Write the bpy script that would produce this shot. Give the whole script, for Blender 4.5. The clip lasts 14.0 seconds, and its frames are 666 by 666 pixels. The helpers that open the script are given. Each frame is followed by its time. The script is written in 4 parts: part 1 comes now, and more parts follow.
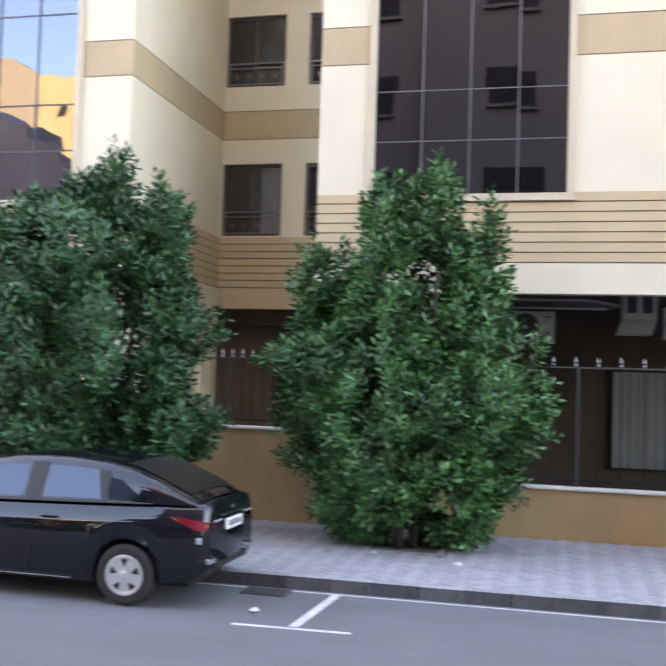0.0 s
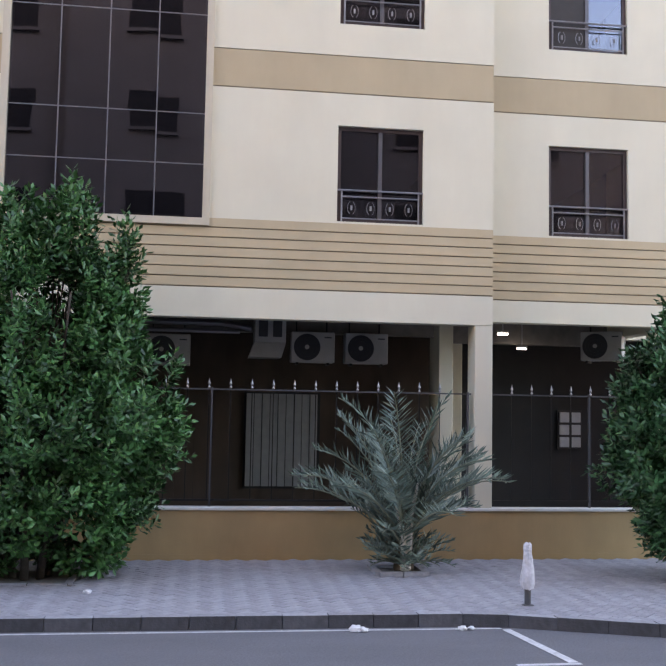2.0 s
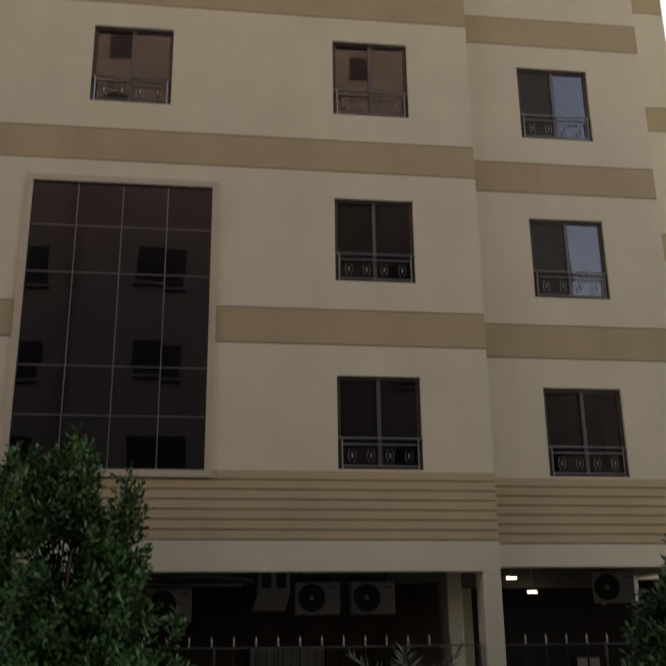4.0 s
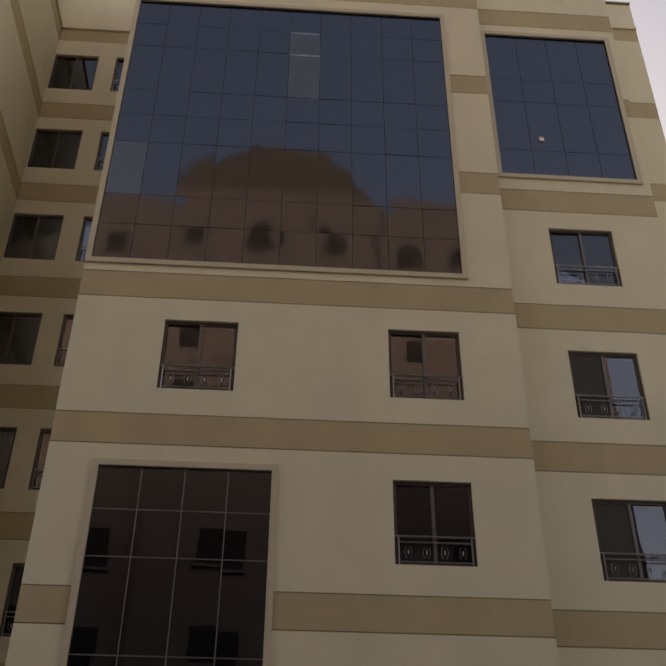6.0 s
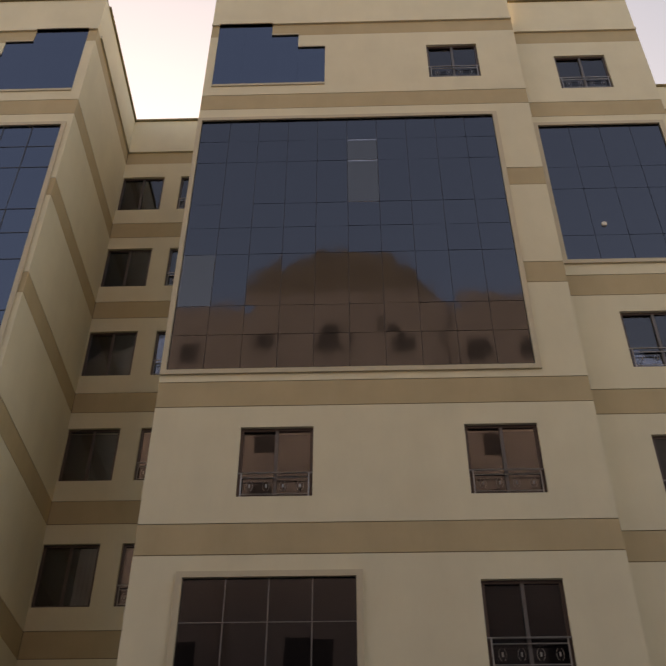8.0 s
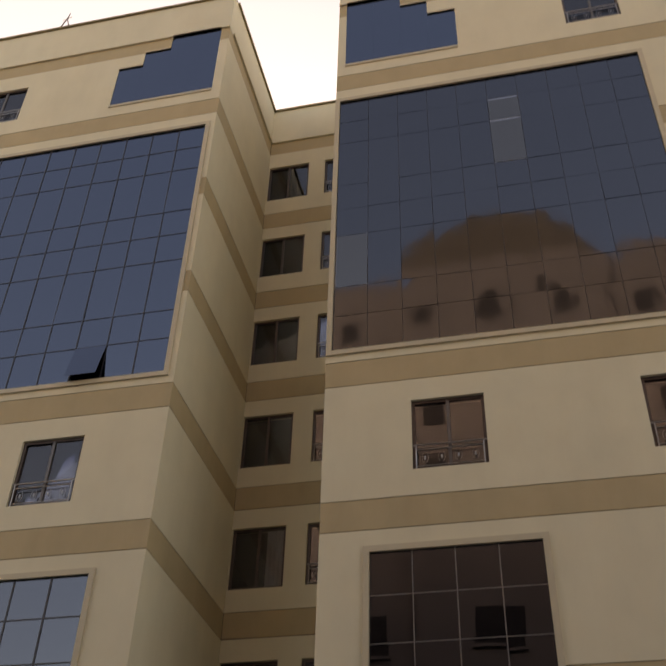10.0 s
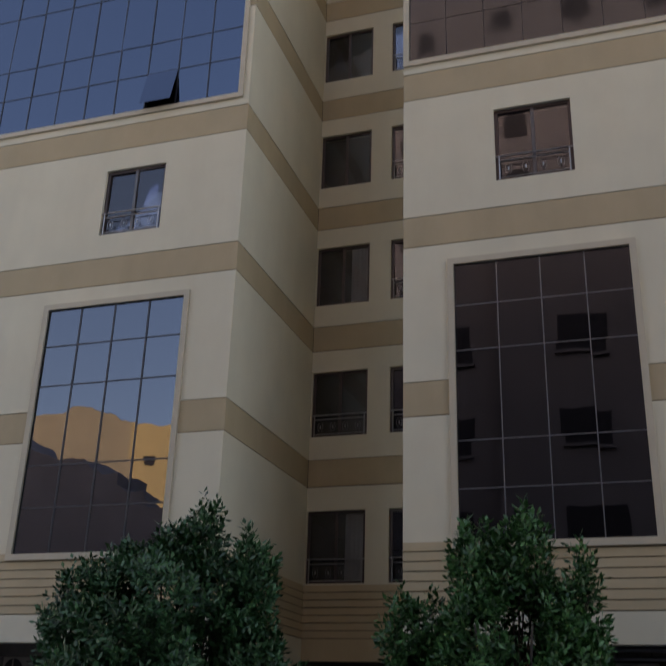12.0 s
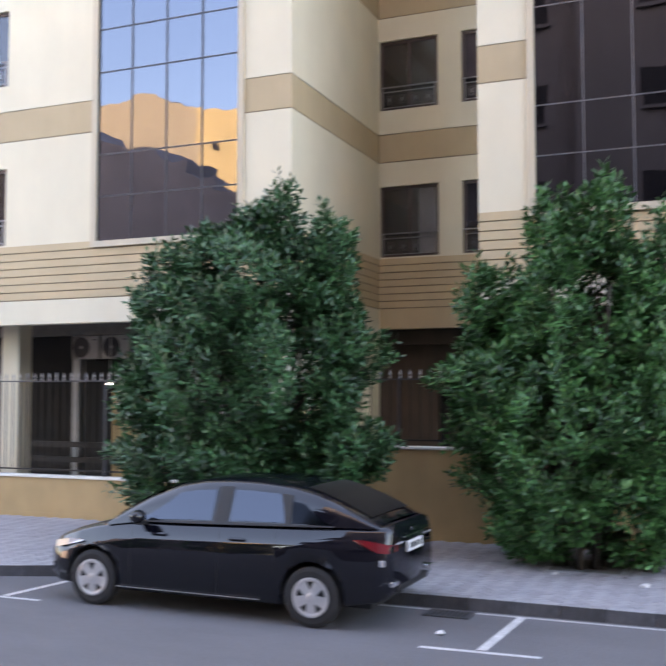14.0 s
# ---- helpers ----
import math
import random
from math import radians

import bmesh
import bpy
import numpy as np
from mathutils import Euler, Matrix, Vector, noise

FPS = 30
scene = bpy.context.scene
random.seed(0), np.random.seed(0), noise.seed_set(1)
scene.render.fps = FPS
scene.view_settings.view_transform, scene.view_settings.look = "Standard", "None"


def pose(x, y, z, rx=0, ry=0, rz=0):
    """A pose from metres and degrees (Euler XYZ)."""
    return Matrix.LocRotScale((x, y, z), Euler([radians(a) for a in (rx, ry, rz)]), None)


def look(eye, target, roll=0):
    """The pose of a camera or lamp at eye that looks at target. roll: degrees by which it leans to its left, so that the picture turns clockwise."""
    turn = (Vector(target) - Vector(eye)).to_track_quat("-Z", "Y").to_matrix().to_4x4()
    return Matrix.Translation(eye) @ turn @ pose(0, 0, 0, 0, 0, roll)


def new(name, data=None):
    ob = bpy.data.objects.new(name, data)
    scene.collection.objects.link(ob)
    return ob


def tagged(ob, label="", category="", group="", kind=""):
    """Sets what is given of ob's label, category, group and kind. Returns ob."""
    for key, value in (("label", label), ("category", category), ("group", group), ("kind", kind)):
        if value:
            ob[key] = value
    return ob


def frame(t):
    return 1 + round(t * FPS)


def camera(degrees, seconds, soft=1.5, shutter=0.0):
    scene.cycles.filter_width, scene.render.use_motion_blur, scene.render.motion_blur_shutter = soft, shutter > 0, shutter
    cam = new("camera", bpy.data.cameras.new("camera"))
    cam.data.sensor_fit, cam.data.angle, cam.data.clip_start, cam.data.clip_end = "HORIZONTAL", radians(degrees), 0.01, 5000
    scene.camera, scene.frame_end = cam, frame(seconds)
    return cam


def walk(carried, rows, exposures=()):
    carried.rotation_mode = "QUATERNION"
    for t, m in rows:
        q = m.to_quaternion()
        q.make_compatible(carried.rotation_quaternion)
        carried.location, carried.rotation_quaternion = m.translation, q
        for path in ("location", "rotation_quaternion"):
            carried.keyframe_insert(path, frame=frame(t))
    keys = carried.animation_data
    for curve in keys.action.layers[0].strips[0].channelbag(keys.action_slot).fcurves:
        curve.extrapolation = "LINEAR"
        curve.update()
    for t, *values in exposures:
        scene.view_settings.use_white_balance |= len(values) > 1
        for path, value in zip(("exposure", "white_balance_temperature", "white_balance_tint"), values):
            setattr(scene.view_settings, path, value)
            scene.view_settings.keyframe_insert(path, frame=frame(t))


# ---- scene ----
# world: x along the facade, y into the building, z up; the street is z = 0
cam = camera(38.13, 14.0, soft=1.6, shutter=0.45)
PATH = [
    (0.0, pose(-0.035, 0.197, 2.395, 92.615, -1.797, 13.292)),
    (0.5, pose(0.016, 0.170, 2.366, 92.425, -2.398, 6.039)),
    (1.0, pose(0.069, 0.214, 2.318, 92.675, -2.370, 1.431)),
    (1.5, pose(0.074, 0.225, 2.319, 93.617, -1.272, -3.878)),
    (1.7, pose(0.076, 0.211, 2.338, 94.28, -1.15, -4.90)),
    (2.0, pose(0.077, 0.190, 2.366, 94.559, -1.011, -7.713)),
    (4.5, pose(0.050, -0.016, 2.578, 113.265, 1.444, -6.603)),
    (5.0, pose(0.075, -0.044, 2.576, 117.827, 1.418, -4.739)),
    (5.5, pose(0.118, -0.016, 2.609, 121.822, 0.444, -3.978)),
    (6.0, pose(0.102, -0.097, 2.585, 124.783, -0.407, -3.801)),
    (6.5, pose(0.057, -0.116, 2.585, 127.078, -1.169, -3.628)),
    (7.0, pose(0.083, -0.149, 2.607, 129.810, -0.697, -2.716)),
    (9.5, pose(0.005, -0.080, 2.581, 130.731, -1.070, 10.386)),
    (10.0, pose(-0.001, -0.104, 2.551, 128.997, -1.516, 12.726)),
    (10.5, pose(-0.013, -0.109, 2.535, 125.123, -1.636, 14.195)),
    (11.0, pose(-0.047, -0.114, 2.504, 120.135, -2.255, 17.088)),
    (11.5, pose(-0.053, -0.095, 2.491, 115.725, -1.939, 18.227)),
    (12.0, pose(-0.069, -0.069, 2.483, 112.418, -1.697, 18.004)),
    (12.5, pose(-0.083, -0.061, 2.478, 107.769, -1.520, 18.535)),
    (13.0, pose(-0.081, -0.030, 2.470, 101.150, -1.113, 19.197)),
    (13.5, pose(-0.124, 0.015, 2.467, 96.456, -1.106, 19.091)),
    (13.8, pose(-0.180, 0.042, 2.462, 94.06, -1.00, 19.91)),
    (14.0, pose(-0.220, 0.060, 2.458, 93.450, 0.048, 22.442)),
]
EXPOSURES = [
    (0.0, 4.2, 7800, 23), (1.0, 4.22, 7650, 24), (2.0, 3.48, 7600, 26), (3.2, 2.6, 9000, 24), (4.3, 1.4, 10900, 25), (5.0, 1.32, 11200, 25), (7.0, 1.42, 11000, 24), (9.5, 1.72, 12200, 26),
    (10.5, 1.68, 12000, 25), (11.2, 1.6, 10400, 26), (12.0, 1.82, 7800, 23), (12.5, 2.14, 7500, 23), (13.0, 2.64, 7500, 26), (13.5, 3.5, 7500, 26), (14.0, 3.78, 7700, 25),
]
walk(cam, PATH, EXPOSURES)

# ---- world and sun ----
SUN_AZ, SUN_EL = radians(-20), radians(16)   # azimuth from +y towards +x
world = bpy.data.worlds.new("sky")
scene.world = world
world.use_nodes = True
wn = world.node_tree
wn.nodes.clear()
sky = wn.nodes.new("ShaderNodeTexSky")
sky.sky_type = "NISHITA"
sky.sun_disc = False
sky.sun_elevation, sky.sun_rotation = SUN_EL, SUN_AZ
sky.air_density, sky.dust_density, sky.ozone_density = 1.0, 2.6, 1.0
wbg = wn.nodes.new("ShaderNodeBackground")
wbg.inputs["Strength"].default_value = 0.15
wout = wn.nodes.new("ShaderNodeOutputWorld")
wn.links.new(sky.outputs[0], wbg.inputs[0])
wn.links.new(wbg.outputs[0], wout.inputs[0])
sun = new("sun", bpy.data.lights.new("sun", "SUN"))
sun.data.energy, sun.data.angle, sun.data.color = 3.0, radians(0.6), (1.0, 0.88, 0.7)
sun_dir = Vector((math.sin(SUN_AZ) * math.cos(SUN_EL), math.cos(SUN_AZ) * math.cos(SUN_EL), math.sin(SUN_EL)))
sun.matrix_world = look(sun_dir * 100, (0, 0, 0))
scene.view_settings.exposure = 0.0


# ---- materials ----
def material(name, base, rough=0.6, metal=0.0, grain=0.12, scale=6.0, bump=0.15, bump_scale=60.0, spec=0.5,
             stain=0.0, stain_scale=(0.5, 0.5, 0.12), island=0.0, per_object=0.0, coat=0.0, tint2=None):
    m = bpy.data.materials.new(name)
    m.use_nodes = True
    n, l = m.node_tree.nodes, m.node_tree.links
    b = n["Principled BSDF"]
    b.inputs["Roughness"].default_value = rough
    b.inputs["Metallic"].default_value = metal
    b.inputs["Specular IOR Level"].default_value = spec
    b.inputs["Coat Weight"].default_value = coat
    b.inputs["Coat Roughness"].default_value = 0.03
    tc = n.new("ShaderNodeTexCoord")
    nz = n.new("ShaderNodeTexNoise")
    nz.inputs["Scale"].default_value, nz.inputs["Detail"].default_value = scale, 6
    l.new(tc.outputs["Object"], nz.inputs["Vector"])
    ramp = n.new("ShaderNodeMapRange")
    ramp.inputs["From Min"].default_value, ramp.inputs["From Max"].default_value = 0.3, 0.7
    ramp.inputs["To Min"].default_value, ramp.inputs["To Max"].default_value = 1 - grain, 1 + grain
    l.new(nz.outputs["Fac"], ramp.inputs["Value"])
    value = ramp.outputs[0]

    def times(a, bsock):
        x = n.new("ShaderNodeMath")
        x.operation = "MULTIPLY"
        l.new(a, x.inputs[0])
        l.new(bsock, x.inputs[1])
        return x.outputs[0]

    if stain:
        mp = n.new("ShaderNodeMapping")
        mp.inputs["Scale"].default_value = stain_scale
        l.new(tc.outputs["Object"], mp.inputs["Vector"])
        ns = n.new("ShaderNodeTexNoise")
        ns.inputs["Scale"].default_value, ns.inputs["Detail"].default_value, ns.inputs["Roughness"].default_value = 2.0, 8, 0.65
        l.new(mp.outputs[0], ns.inputs["Vector"])
        r2 = n.new("ShaderNodeMapRange")
        r2.inputs["From Min"].default_value, r2.inputs["From Max"].default_value = 0.35, 0.68
        r2.inputs["To Min"].default_value, r2.inputs["To Max"].default_value = 1 + stain * 0.35, 1 - stain
        l.new(ns.outputs["Fac"], r2.inputs["Value"])
        value = times(value, r2.outputs[0])
    for amount, node, sock in ((island, "ShaderNodeNewGeometry", "Random Per Island"), (per_object, "ShaderNodeObjectInfo", "Random")):
        if amount:
            g = n.new(node)
            r3 = n.new("ShaderNodeMapRange")
            r3.inputs["To Min"].default_value, r3.inputs["To Max"].default_value = 1 - amount, 1 + amount
            l.new(g.outputs[sock], r3.inputs["Value"])
            value = times(value, r3.outputs[0])
    mul = n.new("ShaderNodeVectorMath")
    mul.operation = "SCALE"
    mul.inputs[0].default_value = base
    l.new(value, mul.inputs["Scale"])
    colour = mul.outputs[0]
    if tint2:
        mixc = n.new("ShaderNodeMix")
        mixc.data_type = "RGBA"
        l.new(colour, mixc.inputs[6])
        mixc.inputs[7].default_value = (*tint2, 1)
        g2 = n.new("ShaderNodeNewGeometry")
        r4 = n.new("ShaderNodeMapRange")
        r4.inputs["From Min"].default_value, r4.inputs["From Max"].default_value = 0.8, 1.0
        l.new(g2.outputs["Random Per Island"], r4.inputs["Value"])
        l.new(r4.outputs[0], mixc.inputs[0])
        colour = mixc.outputs[2]
    l.new(colour, b.inputs["Base Color"])
    if bump:
        nb = n.new("ShaderNodeTexNoise")
        nb.inputs["Scale"].default_value, nb.inputs["Detail"].default_value = bump_scale, 5
        l.new(tc.outputs["Object"], nb.inputs["Vector"])
        bp = n.new("ShaderNodeBump")
        bp.inputs["Strength"].default_value, bp.inputs["Distance"].default_value = bump, 0.02
        l.new(nb.outputs["Fac"], bp.inputs["Height"])
        l.new(bp.outputs[0], b.inputs["Normal"])
    return m


def glass(name, tint, gloss, colour, rough=0.0, wave=0.001):
    """Tinted architectural glass: looks through darkly, mirrors what is outside."""
    m = bpy.data.materials.new(name)
    m.use_nodes = True
    n, l = m.node_tree.nodes, m.node_tree.links
    n.clear()
    out = n.new("ShaderNodeOutputMaterial")
    tr = n.new("ShaderNodeBsdfTransparent")
    tr.inputs[0].default_value = (*tint, 1)
    gl = n.new("ShaderNodeBsdfGlossy")
    gl.inputs["Color"].default_value = (*colour, 1)
    gl.inputs["Roughness"].default_value = rough
    lw = n.new("ShaderNodeFresnel")
    lw.inputs["IOR"].default_value = 1.5
    rg = n.new("ShaderNodeMapRange")
    rg.inputs["To Min"].default_value, rg.inputs["To Max"].default_value = gloss, 1.0
    l.new(lw.outputs[0], rg.inputs["Value"])
    mx = n.new("ShaderNodeMixShader")
    l.new(rg.outputs[0], mx.inputs[0])
    l.new(tr.outputs[0], mx.inputs[1])
    l.new(gl.outputs[0], mx.inputs[2])
    geo = n.new("ShaderNodeNewGeometry")
    mp = n.new("ShaderNodeMapping")
    mp.inputs["Scale"].default_value = (1.6, 1.6, 0.9)
    l.new(geo.outputs["Position"], mp.inputs["Vector"])
    nz = n.new("ShaderNodeTexNoise")
    nz.inputs["Scale"].default_value, nz.inputs["Detail"].default_value = 1.2, 1
    l.new(mp.outputs[0], nz.inputs["Vector"])
    bp = n.new("ShaderNodeBump")
    bp.inputs["Strength"].default_value, bp.inputs["Distance"].default_value = 1.0, wave
    l.new(nz.outputs["Fac"], bp.inputs["Height"])
    l.new(bp.outputs[0], gl.inputs["Normal"])
    l.new(mx.outputs[0], out.inputs[0])
    return m


def glowing(name, colour, strength):
    m = bpy.data.materials.new(name)
    m.use_nodes = True
    b = m.node_tree.nodes["Principled BSDF"]
    b.inputs["Emission Color"].default_value = (*colour, 1)
    b.inputs["Emission Strength"].default_value = strength
    return m


M = dict(
    cream=material("cream_render", (0.70, 0.648, 0.505), 0.75, grain=0.03, scale=1.2, bump=0.12, bump_scale=90, stain=0.045, spec=0.3),
    tan=material("tan_render", (0.484, 0.390, 0.252), 0.75, grain=0.04, scale=1.4, bump=0.12, bump_scale=90, stain=0.07, spec=0.3),
    siding=material("tan_siding_render", (0.54, 0.430, 0.278), 0.75, grain=0.04, scale=1.4, bump=0.12, bump_scale=90, stain=0.07, spec=0.3),
    groove=material("groove_shadow_line", (0.25, 0.20, 0.14), 0.85, grain=0.1),
    ochre=material("ochre_boundary_render", (0.47, 0.33, 0.17), 0.8, grain=0.06, scale=2.0, bump=0.15, bump_scale=70, stain=0.12, spec=0.25),
    coping=material("white_coping", (0.78, 0.75, 0.7), 0.6, grain=0.06, stain=0.1),
    roofcap=material("roof_cap", (0.22, 0.18, 0.10), 0.7, grain=0.1),
    trim=material("glazing_surround", (0.54, 0.475, 0.36), 0.6, grain=0.03),
    frame=material("brown_window_aluminium", (0.075, 0.052, 0.050), 0.4, 0.2, grain=0.05, bump=0),
    mullion=material("dark_mullion", (0.035, 0.037, 0.048), 0.4, 0.3, grain=0.05, bump=0),
    mullion_light=material("anodised_mullion", (0.24, 0.24, 0.26), 0.35, 0.6, grain=0.05, bump=0),
    stile=material("grey_window_stile", (0.12, 0.112, 0.118), 0.4, 0.3, grain=0.05, bump=0),
    rail=material("grey_steel_rail", (0.31, 0.30, 0.31), 0.4, 0.7, grain=0.08, bump=0),
    pane=glass("window_glass", (0.70, 0.69, 0.70), 0.05, (0.70, 0.72, 0.82)),
    mirror=glass("reflective_curtain_glass", (0.10, 0.10, 0.11), 0.11, (0.66, 0.75, 0.94), wave=0.0025),
    mirror_mid=glass("bronze_curtain_glass", (0.10, 0.10, 0.11), 0.165, (0.82, 0.80, 0.86), wave=0.0012),
    mirror_blue=glass("blue_curtain_glass", (0.07, 0.07, 0.08), 0.125, (0.56, 0.71, 1.0), wave=0.003),
    mirror_dim=glass("dark_curtain_glass", (0.07, 0.07, 0.08), 0.074, (0.66, 0.73, 0.90), rough=0.06, wave=0.004),
    # Near-black plaster: the rooms' lack of light is put into this tone.
    room=material("unlit_room_plaster", (0.075, 0.062, 0.060), 0.9, grain=0.2, scale=0.6),
    curtain=material("grey_curtain", (0.88, 0.86, 0.86), 0.9, grain=0.1, scale=12),
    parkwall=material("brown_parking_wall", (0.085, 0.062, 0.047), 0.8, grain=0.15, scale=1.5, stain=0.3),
    # Darker copy of the parking wall: deep-bay shade is put into its colour.
    parkshade=material("shaded_parking_wall", (0.016, 0.017, 0.018), 0.8, grain=0.15, scale=1.5, stain=0.3),
    parkceil=material("parking_ceiling", (0.2, 0.185, 0.165), 0.9, grain=0.15),
    parkfloor=material("parking_floor", (0.12, 0.115, 0.11), 0.6, grain=0.2, stain=0.2),
    black=material("black_recess", (0.015, 0.014, 0.014), 0.6, grain=0.1, bump=0),
    steel=material("shutter_steel", (0.33, 0.35, 0.36), 0.5, 0.3, grain=0.08),
    fence=material("fence_iron", (0.022, 0.02, 0.02), 0.5, 0.4, grain=0.1),
    finial=material("fence_finial", (0.36, 0.345, 0.33), 0.45, 0.6, grain=0.1),
    ac=material("ac_white_metal", (0.42, 0.42, 0.41), 0.5, grain=0.05, stain=0.1),
    acdark=material("ac_fan_grille", (0.03, 0.03, 0.035), 0.5),
    asphalt=material("asphalt", (0.155, 0.155, 0.166), 0.85, grain=0.16, scale=40, bump=0.5, bump_scale=220, stain=0.13, stain_scale=(0.25, 0.6, 0.3)),
    paint=material("road_paint", (0.62, 0.62, 0.62), 0.7, grain=0.15, scale=30, bump=0.3, stain=0.25, stain_scale=(3, 3, 3)),
    paver=material("paving_block", (0.338, 0.335, 0.356), 0.85, grain=0.1, scale=20, bump=0.4, bump_scale=120, island=0.08, per_object=0.07, stain=0.12, stain_scale=(0.5, 0.5, 0.5)),
    paver_dark=material("darker_paving_block", (0.300, 0.296, 0.314), 0.85, grain=0.1, scale=20, bump=0.4, bump_scale=120, island=0.08, per_object=0.07, stain=0.12, stain_scale=(0.5, 0.5, 0.5)),
    bed=material("paving_sand", (0.17, 0.16, 0.15), 0.9, grain=0.2, scale=30, bump=0.4),
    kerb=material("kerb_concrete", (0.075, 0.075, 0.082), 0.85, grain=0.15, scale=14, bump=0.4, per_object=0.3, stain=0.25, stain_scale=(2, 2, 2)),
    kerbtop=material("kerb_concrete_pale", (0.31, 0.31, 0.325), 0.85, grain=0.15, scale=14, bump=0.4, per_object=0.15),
    # Strong grain puts the crowns' shaded hollows and bright clumps into the leaf colour.
    leaf=material("glossy_leaf", (0.042, 0.138, 0.040), 0.34, grain=0.5, scale=1.8, bump=0, island=0.5, spec=0.42, tint2=(0.095, 0.23, 0.075)),
    leaf_dark=material("dark_glossy_leaf", (0.031, 0.106, 0.038), 0.36, grain=0.5, scale=1.8, bump=0, island=0.5, spec=0.44, tint2=(0.07, 0.17, 0.066)),
    bark=material("bark", (0.055, 0.045, 0.035), 0.9, grain=0.3, scale=20, bump=0.6, bump_scale=40),
    palm=material("palm_leaflet", (0.135, 0.192, 0.150), 0.4, grain=0.15, scale=5, bump=0, island=0.5),
    palmrib=material("palm_midrib", (0.20, 0.22, 0.15), 0.6, grain=0.15),
    drystalk=material("dry_frond_stalk", (0.46, 0.43, 0.36), 0.8, grain=0.2, scale=12),
    palmtrunk=material("palm_boot", (0.17, 0.13, 0.09), 0.9, grain=0.3, scale=15, bump=0.6),
    carpaint=material("black_car_paint", (0.004, 0.004, 0.008), 0.5, grain=0.02, bump=0, coat=1.0, spec=0.0),
    carglass=glass("car_glass", (0.16, 0.17, 0.19), 0.045, (0.70, 0.78, 0.95), wave=0.0),
    quarterglass=glass("dark_quarter_glass", (0.04, 0.045, 0.05), 0.0, (0.25, 0.28, 0.34), rough=0.1, wave=0.0),
    reardust=glass("dusty_rear_glass", (0.05, 0.055, 0.065), 0.07, (0.5, 0.5, 0.53), rough=0.35, wave=0.0),
    carblack=material("black_plastic", (0.018, 0.018, 0.02), 0.55, bump=0),
    tyre=material("tyre_rubber", (0.022, 0.022, 0.024), 0.8, grain=0.15),
    wheelcover=material("silver_wheel_cover", (0.62, 0.62, 0.64), 0.35, 0.6, grain=0.04, bump=0),
    tail=material("red_tail_lens", (0.20, 0.004, 0.010), 0.12, bump=0, coat=1.0),
    clear=material("clear_lamp_lens", (0.55, 0.56, 0.60), 0.1, 0.3, bump=0, coat=1.0),
    chrome=material("chrome", (0.7, 0.7, 0.72), 0.15, 1.0, bump=0),
    plate=material("white_plate", (0.75, 0.75, 0.76), 0.5, bump=0),
    plastic=material("crumpled_white_plastic", (0.58, 0.57, 0.60), 0.45, grain=0.15, scale=25, bump=0.6, bump_scale=30),
    post=material("dark_grey_post", (0.07, 0.07, 0.075), 0.5, grain=0.1),
    hazard=material("hazard_yellow", (0.62, 0.42, 0.03), 0.6),
    tube=glowing("lamp_tube", (1.0, 0.97, 0.9), 2.2),
    litter=material("litter_paper", (0.7, 0.7, 0.7), 0.8, grain=0.15),
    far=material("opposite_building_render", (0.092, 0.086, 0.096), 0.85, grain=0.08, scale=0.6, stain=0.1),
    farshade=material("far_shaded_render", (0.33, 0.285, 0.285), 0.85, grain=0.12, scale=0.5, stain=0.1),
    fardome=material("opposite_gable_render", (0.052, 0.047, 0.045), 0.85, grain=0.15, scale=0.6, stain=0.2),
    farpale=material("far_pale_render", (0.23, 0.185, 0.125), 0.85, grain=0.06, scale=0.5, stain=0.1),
    # Clear glass and grey sheet for panes that mirror brighter sky.
    bright_pane=glass("pale_sheen_glass", (0.95, 0.95, 0.95), 0.10, (0.8, 0.8, 0.85), wave=0.0),
    blind=material("grey_sheen_sheet", (0.62, 0.62, 0.66), 0.8, grain=0.05),
    screen=material("insect_screen", (0.045, 0.04, 0.038), 0.8, grain=0.1, bump=0),
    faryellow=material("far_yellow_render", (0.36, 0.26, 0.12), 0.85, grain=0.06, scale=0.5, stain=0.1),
    farglass=material("opposite_window", (0.02, 0.02, 0.025), 0.7, spec=0.1, bump=0),
)


M["carpaint"].node_tree.nodes["Principled BSDF"].inputs["Coat Roughness"].default_value = 0.025
M["carpaint"].node_tree.nodes["Principled BSDF"].inputs["Coat IOR"].default_value = 1.6


# ---- mesh helpers ----
def mesh_of(name, verts, faces):
    me = bpy.data.meshes.new(name)
    me.from_pydata([tuple(v) for v in verts], [], faces)
    me.update()
    return me


BOX_F = [(0, 3, 2, 1), (4, 5, 6, 7), (0, 1, 5, 4), (1, 2, 6, 5), (2, 3, 7, 6), (3, 0, 4, 7)]


def box_verts(x0, x1, y0, y1, z0, z1):
    return [(x0, y0, z0), (x1, y0, z0), (x1, y1, z0), (x0, y1, z0), (x0, y0, z1), (x1, y0, z1), (x1, y1, z1), (x0, y1, z1)]


def boxes(name, items):
    v, f = [], []
    for b in items:
        k = len(v)
        v += box_verts(*b)
        f += [tuple(i + k for i in q) for q in BOX_F]
    return mesh_of(name, v, f)


